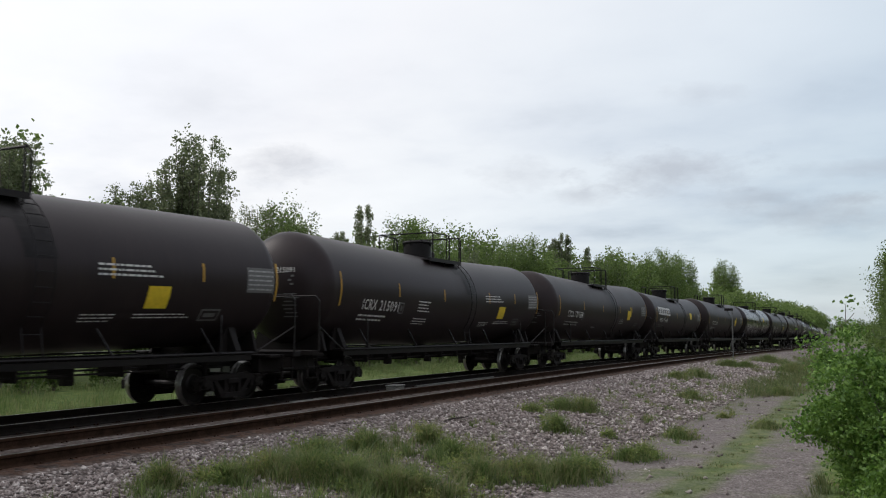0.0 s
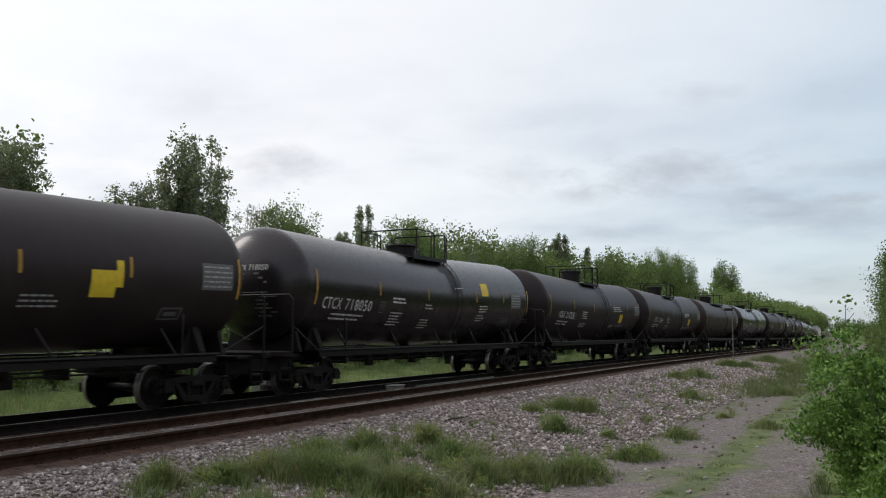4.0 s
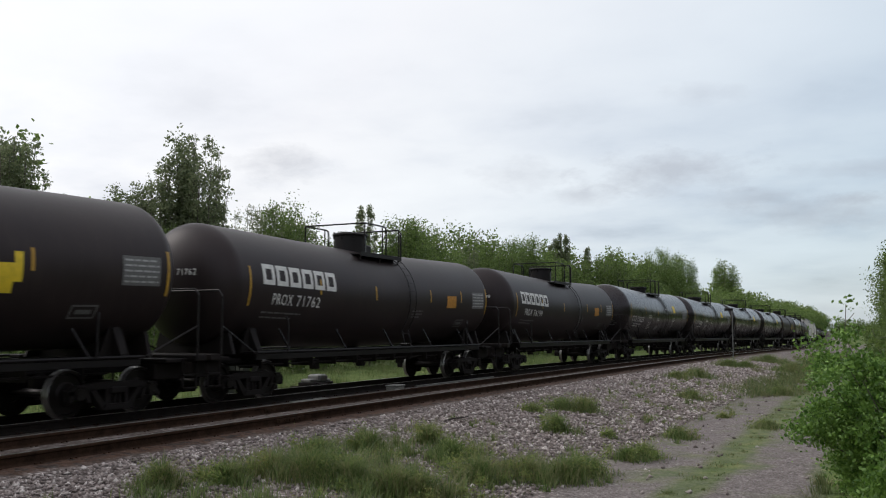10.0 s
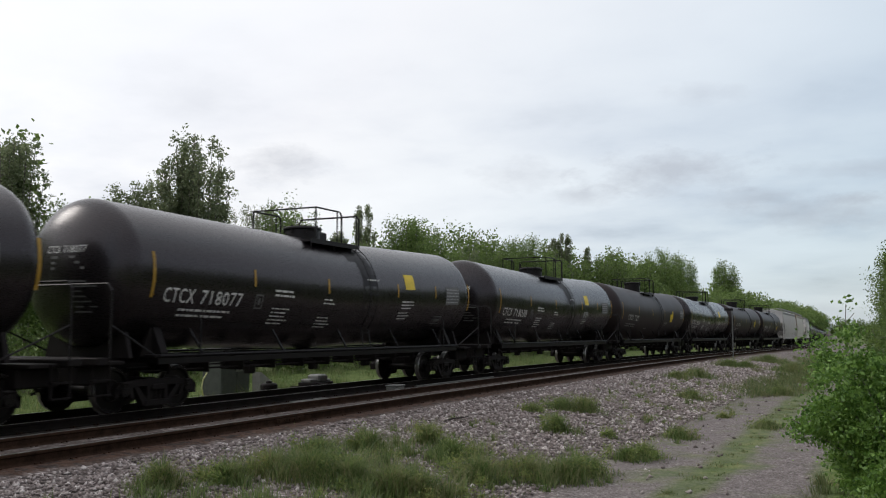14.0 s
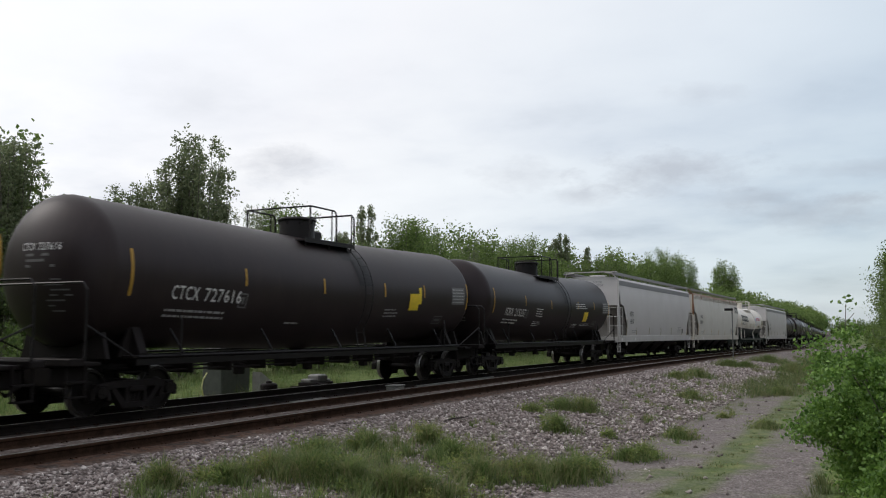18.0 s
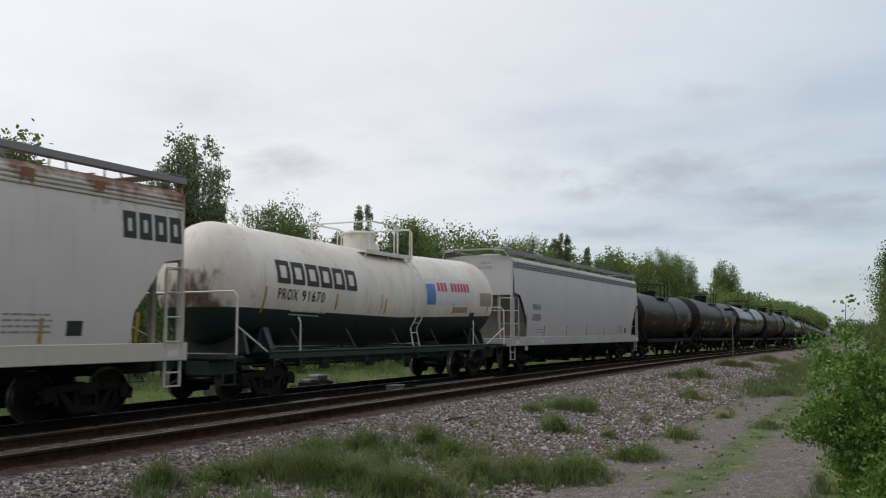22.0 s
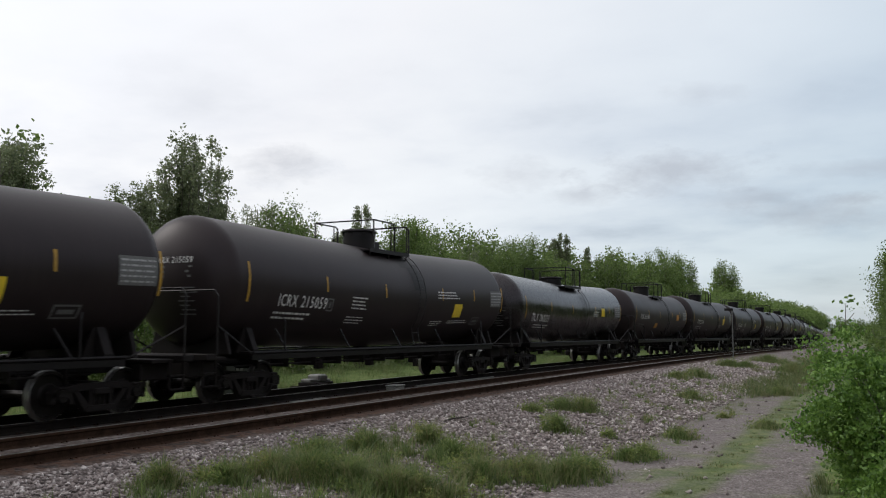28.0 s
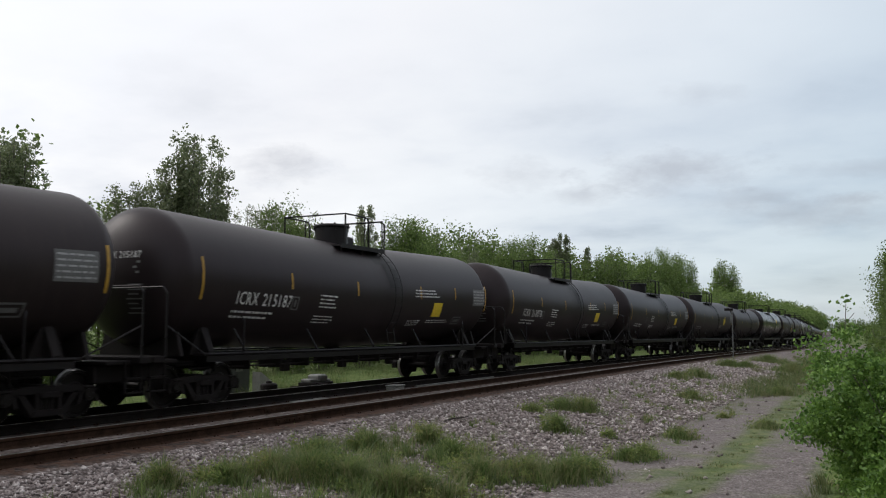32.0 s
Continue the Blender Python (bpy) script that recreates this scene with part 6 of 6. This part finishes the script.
def near_bush(x, y, width, height, seed, leaves, label, sway):
    """A dense bush: many stems from one root, leaves in clumps round their ends."""
    rng = random.Random(seed)
    t = thing("bush", label, "bush", "bushes beside the worn track", at=pose(x, y, ground_z(x, y)))
    wood, centres, radii = Geo(), [], []
    for k in range(95):
        a, q = rng.uniform(0, 2 * math.pi), rng.uniform(0.1, 1.0) ** 0.6
        hz = height * (0.12 + 0.88 * rng.random() ** 0.8) * (1 - 0.48 * q * q)
        tip = Vector((math.cos(a) * q * width / 2, math.sin(a) * q * width / 2, hz))
        root = Vector((math.cos(a) * 0.15, math.sin(a) * 0.15, -0.05))
        mid = root.lerp(tip, 0.5) + Vector((rng.uniform(-0.1, 0.1), rng.uniform(-0.1, 0.1), 0.15))
        wood.tube([root, mid, tip], 0.016, 5, 0.004)
        for f in (0.35, 0.55, 0.75, 0.9, 1.0):
            p = (root.lerp(mid, f * 2) if f < 0.5 else mid.lerp(tip, f * 2 - 1)) + Vector([rng.gauss(0, 0.1) for _ in range(3)])
            centres.append(tuple(p))
            radii.append(rng.uniform(0.14, 0.30))
    part("branchwork", wood, BARK, t)
    c = part("crown", leaf_cloud("crown", centres, radii, leaves, 0.034, LEAF_BUSH, seed, 0.15, 1.5, 0.8, 0.30), None, t)
    SWAY.append((c, Matrix.Identity(4), sway, seed * 1.3))
    return t


wood_behind()
wood_beside()
join_woods()
near_bush(0.60, 11.2, 3.4, 2.5, 1, 135000, "dense bright green bush beside the worn track", 0.3)
near_bush(1.35, 9.0, 2.9, 2.6, 2, 80000, "dense bright green bush beside the worn track", 0.3)
near_bush(1.25, 14.4, 3.0, 2.8, 3, 24000, "dense green bush behind another by the worn track", 0.3)
near_bush(1.25, 18.0, 2.8, 3.1, 4, 16000, "dense green bush behind another by the worn track", 0.3)


def sapling():
    x, y = -0.42, 13.2
    t = thing("sapling", "thin sapling with a few pale leaves above the bush", "sapling", at=pose(x, y, ground_z(x, y)))
    g = Geo()
    g.tube([(0, 0, -0.05), (0.02, 0, 1.2), (-0.03, 0.02, 2.1), (0.0, 0, 2.55)], 0.014, 5, 0.004)
    for q, z in ((0.12, 2.2), (-0.13, 2.3), (0.1, 2.42)):
        g.tube([(0, 0, z - 0.12), (q, 0, z)], 0.005, 4)
    part("stem", g, BARK, t)
    c = part("crown", leaf_cloud("crown", [(0.1, 0, 2.25), (-0.12, 0, 2.33), (0.05, 0, 2.5), (0.0, 0, 2.58), (-0.02, 0, 1.9)], [0.13] * 5, 60, 0.045, LEAF_BUSH, 5), None, t)
    SWAY.append((c, Matrix.Identity(4), 0.5, 0.4))


sapling()


def blades(name, spots, label, mat, seed):
    """Tufts of narrow bent blades: spots of x, y, radius, blade height and count."""
    rng = np.random.default_rng(seed)
    vs, n = [], 0
    for x, y, r, h, count in spots:
        a = rng.uniform(0, 2 * np.pi, count)
        q = r * np.abs(rng.normal(0, 0.62, count))
        px, py = x + q * np.cos(a), y + q * np.sin(a)
        pz = np.array([ground_z(u, w) for u, w in zip(px, py)]) - 0.02
        hh = h * rng.uniform(0.3, 1.25, count) * np.maximum(0.25, 1.1 - 0.55 * q / max(r, 1e-3))
        b = rng.uniform(0, 2 * np.pi, count)
        bend = rng.uniform(0.15, 1.1, count) * hh
        w = rng.uniform(0.003, 0.007, count)
        dx, dy = np.cos(b), np.sin(b)
        base_l = np.stack([px - dy * w, py + dx * w, pz], 1)
        base_r = np.stack([px + dy * w, py - dx * w, pz], 1)
        mid_l = np.stack([px + dx * bend * 0.3 - dy * w * 0.8, py + dy * bend * 0.3 + dx * w * 0.8, pz + hh * 0.6], 1)
        mid_r = np.stack([px + dx * bend * 0.3 + dy * w * 0.8, py + dy * bend * 0.3 - dx * w * 0.8, pz + hh * 0.6], 1)
        tip = np.stack([px + dx * bend, py + dy * bend, pz + hh], 1)
        vs.append(np.stack([base_l, base_r, mid_r, mid_l, tip], 1).reshape(-1, 3))
        n += count
    v = np.concatenate(vs)
    i = np.arange(n)[:, None] * 5
    tri = np.concatenate([i + np.array(q) for q in ((0, 1, 2), (0, 2, 3), (3, 2, 4))], 1).reshape(-1, 3)
    me = bpy.data.meshes.new(name)
    me.vertices.add(len(v))
    me.vertices.foreach_set("co", v.ravel())
    me.loops.add(len(tri) * 3)
    me.loops.foreach_set("vertex_index", tri.ravel().astype(np.int32))
    me.polygons.add(len(tri))
    me.polygons.foreach_set("loop_start", (np.arange(len(tri)) * 3).astype(np.int32))
    me.materials.append(mat)
    me.update(calc_edges=True)
    ob = new(name, me)
    return tagged(ob, label, "grass", kind="stuff")


NEAR_TUFTS = [(-7.65, 8.0, .28, .33), (-7.35, 8.8, .3, .28), (-7.3, 9.6, .45, .34), (-6.7, 9.7, .46, .42), (-6.2, 9.8, .46, .42), (-5.6, 9.8, .44, .4), (-7.5, 11.0, .42, .29),
              (-7.25, 12.0, .44, .35), (-6.85, 13.3, .28, .36), (-6.05, 12.5, .33, .35), (-5.05, 11.4, .5, .31), (-4.65, 12.1, .48, .32), (-4.25, 12.6, .44, .36), (-4.1, 13.2, .4, .3),
              (-5.3, 10.0, .45, .35), (-5.85, 16.9, .32, .32), (-4.85, 17.1, .18, .13)]
FAR_TUFTS = [(-6.95, 20.7, .42, .33), (-6.45, 20.7, .4, .4), (-7.35, 19.6, .27, .24), (-3.8, 15.6, .4, .26), (-3.95, 15.0, .3, .24), (-3.8, 18.7, .42, .23), (-6.8, 37.3, .75, .42), (-7.25, 35.4, .55, .31),
             (-5.25, 27.6, .52, .31), (-7.3, 48.6, .85, .42), (-6.5, 49.3, .9, .36), (-6.4, 59, 1.4, .5), (-4.2, 48.7, 1.2, .55), (-3.1, 32.3, .6, .3), (-2.35, 21.1, .4, .18), (-3.65, 23.3, .23, .11)]


def grass_everywhere():
    rng = random.Random(4)
    spots = [(x, y, r, h, int(2600 * r + 350)) for x, y, r, h in NEAR_TUFTS]
    spots += [(x, y, r, h, int(1900 * r + 200)) for x, y, r, h in FAR_TUFTS]
    for k in range(260):
        spots.append((rng.uniform(-8.0, -3.6), 6.5 + 30 * rng.random() ** 1.5, rng.uniform(0.08, 0.3), rng.uniform(0.06, 0.22), 60))
    for k in range(75):
        x = rng.uniform(-7.6, -4.2)
        spots.append((x, rng.uniform(6.6, 13.4 + 0.3 * (x + 5)), rng.uniform(0.15, 0.4), rng.uniform(0.12, 0.38), 120))
    weeds = [(x + rng.gauss(0, r * 0.5), y + rng.gauss(0, r * 0.5), h * rng.uniform(0.2, 0.75), 0.10 + 0.25 * r) for x, y, r, h in NEAR_TUFTS + FAR_TUFTS for k in range(5)]
    weeds += [(rng.uniform(-7.7, -4.4), rng.uniform(6.8, 13.0), rng.uniform(0.06, 0.16), rng.uniform(0.08, 0.16)) for k in range(45)]
    me = leaf_cloud("bank_weeds", [(x, y, ground_z(x, y) + z) for x, y, z, r in weeds], [r for x, y, z, r in weeds], 26000, 0.016, WEED, 8, 0.0, 3.2, 0.9)
    tagged(new("bank_weeds", me), "feathery low weeds among the grass tufts", "weeds", kind="stuff")
    blades("bank_grass", spots, "tufts of wild grass growing through the gravel bank", GRASS, 2)
    spots = []
    for k in range(210):
        spots.append((-2.46 + rng.gauss(0, 0.17), 9 + 40 * rng.random() ** 1.3, rng.uniform(0.12, 0.4), rng.uniform(0.025, 0.07), 70))
    for k in range(120):
        spots.append((rng.uniform(-0.9, 0.6), 7 + 45 * rng.random() ** 1.3, rng.uniform(0.2, 0.5), rng.uniform(0.10, 0.28), 130))
    for k in range(380):
        y = rng.uniform(31, 88)
        spots.append((-3.7 + rng.gauss(0, 0.45 + 0.006 * y), y, rng.uniform(0.4, 0.9), rng.uniform(0.16, 0.42), 110))
    blades("verge_grass", spots, "short green grass along the worn track", GREEN_GRASS, 3)
    spots = []
    for k in range(420):
        spots.append((rng.uniform(-28.5, -17.6), rng.uniform(8, 75), rng.uniform(0.5, 1.1), rng.uniform(0.25, 0.6), 90))
    blades("meadow_grass", spots, "tall meadow grass between the track and the wood", GRASS, 5)


grass_everywhere()


def stones():
    """Loose crushed stone on the bank, thinner with distance."""
    rng = np.random.default_rng(9)
    n = 56000
    y = 5.0 + 52.0 * rng.uniform(0, 1, n) ** 1.7
    x = rng.uniform(-9.2, -1.0, n)
    keep = ~((x > -4.2) & (rng.uniform(0, 1, n) < 0.985))
    x, y = x[keep], y[keep]
    n = len(x)
    x = x + np.array([bend(b) * beside(a) for a, b in zip(x, y)])
    z = np.array([ground_z(a, b) for a, b in zip(x, y)])
    s = rng.uniform(0.016, 0.042, n) * (1 + y / 60)
    octa = np.array([(1, 0, 0), (0, 1, 0), (-1, 0, 0), (0, -1, 0), (0, 0, 1), (0, 0, -1)], float)
    v = octa[None] * rng.uniform(0.55, 1.25, (n, 6, 1)) + rng.normal(0, 0.22, (n, 6, 3))
    a = rng.uniform(0, 2 * np.pi, n)
    ca, sa = np.cos(a)[:, None], np.sin(a)[:, None]
    vx, vy = v[:, :, 0] * ca - v[:, :, 1] * sa, v[:, :, 0] * sa + v[:, :, 1] * ca
    v = np.stack([vx, vy, v[:, :, 2] * 0.75], 2) * s[:, None, None] + np.stack([x, y, z + s * 0.3], 1)[:, None, :]
    faces = np.array([(0, 1, 4), (1, 2, 4), (2, 3, 4), (3, 0, 4), (1, 0, 5), (2, 1, 5), (3, 2, 5), (0, 3, 5)])
    tri = (np.arange(n)[:, None, None] * 6 + faces[None]).reshape(-1, 3)
    me = bpy.data.meshes.new("ballast_stones")
    v = v.reshape(-1, 3)
    me.vertices.add(len(v))
    me.vertices.foreach_set("co", v.ravel())
    me.loops.add(len(tri) * 3)
    me.loops.foreach_set("vertex_index", tri.ravel().astype(np.int32))
    me.polygons.add(len(tri))
    me.polygons.foreach_set("loop_start", (np.arange(len(tri)) * 3).astype(np.int32))
    m, nt, b = material("crushed_stone")
    rnd = nt.nodes.new("ShaderNodeNewGeometry").outputs["Random Per Island"]
    col = ramp(nt, rnd, (0.0, (0.125, 0.098, 0.092)), (0.4, (0.235, 0.193, 0.183)), (0.8, (0.385, 0.328, 0.312)), (1.0, (0.66, 0.60, 0.575)))
    nt.links.new(mix(nt, ramp(nt, noise_tex(nt, coords(nt), 30, 4), (0.4, 0.0), (0.7, 0.4)), col, (0.14, 0.11, 0.09)), b.inputs["Base Color"])
    b.inputs["Roughness"].default_value = 0.9
    me.materials.append(m)
    me.update(calc_edges=True)
    tagged(new("ballast_stones", me), "loose pinkish-grey crushed stone covering the bank", "gravel", kind="stuff")


stones()


def fallen_stick():
    x, y = -7.77, 16.35
    t = thing("stick", "dark broken stick lying on the gravel bank", "stick", at=pose(x, y, ground_z(x, y) + 0.04, 0, 0, 80))
    g = Geo()
    g.tube([(-0.44, 0, 0.0), (-0.08, 0.03, 0.03), (0.18, -0.01, 0.02), (0.44, 0.03, 0.035)], 0.020, 6, 0.009)
    g.tube([(0.0, 0.01, 0.03), (0.08, 0.09, 0.05)], 0.008, 5, 0.004)
    part("branch", g, plain("dead_dark_wood", (0.03, 0.022, 0.018), 0.9, 0.4), t)


fallen_stick()


# ---- what moves ----
def run(t):
    """How far the train has come after t seconds."""
    return 18.038 * t - 0.009 * (t - 16.0) ** 2 + 0.009 * 256


def share_turn(ob, other):
    """Let a wheelset turn by the same keys as its twin in the first truck."""
    ob.rotation_mode = "QUATERNION"
    ob.animation_data_create()
    ob.animation_data.action = other.animation_data.action
    ob.animation_data.action_slot = other.animation_data.action_slot


def motions():
    for car, y, kind, length, mark in CARS:
        rows = []
        for k in range(65):
            s = y + 2.304 - run(k / 2.0)
            if k % 4 == 0 or 0.0 < s < 260.0:
                across, level = (bend(s + 6) + bend(s - 6)) / 2, (dip(s + 6) + dip(s - 6)) / 2
                turn, pitch = math.atan2(bend(s + 6) - bend(s - 6), 12.0), math.atan2(dip(s + 6) - dip(s - 6), 12.0)
                rows.append((k / 2.0, pose(FAR_X + across, s, FAR_Z - level, -math.degrees(pitch), 0, -math.degrees(turn))))
        walk(car, rows)
    wheels = [o for car, *_ in CARS for o in car.children_recursive if o.name.split(".")[0] == "wheelset"]
    lead = {}
    for o in wheels:
        side = 1 if o.location.y > 0 else -1
        if side not in lead:
            lead[side] = o
            walk(o, [(k / 30.0, pose(0, side * 0.89, WHEEL_R, math.degrees(run(k / 30.0) / WHEEL_R) % 360.0)) for k in range(961)])
        else:
            share_turn(o, lead[side])
    for ob, base, amount, phase in SWAY:
        rows = []
        for k in range(33):
            t = float(k)
            a = amount * (math.sin(0.9 * t + phase) + 0.6 * math.sin(2.1 * t + 1.7 * phase))
            rows.append((t, base @ pose(0, 0, 0, 0.4 * a, a, 0)))
        walk(ob, rows)


motions()
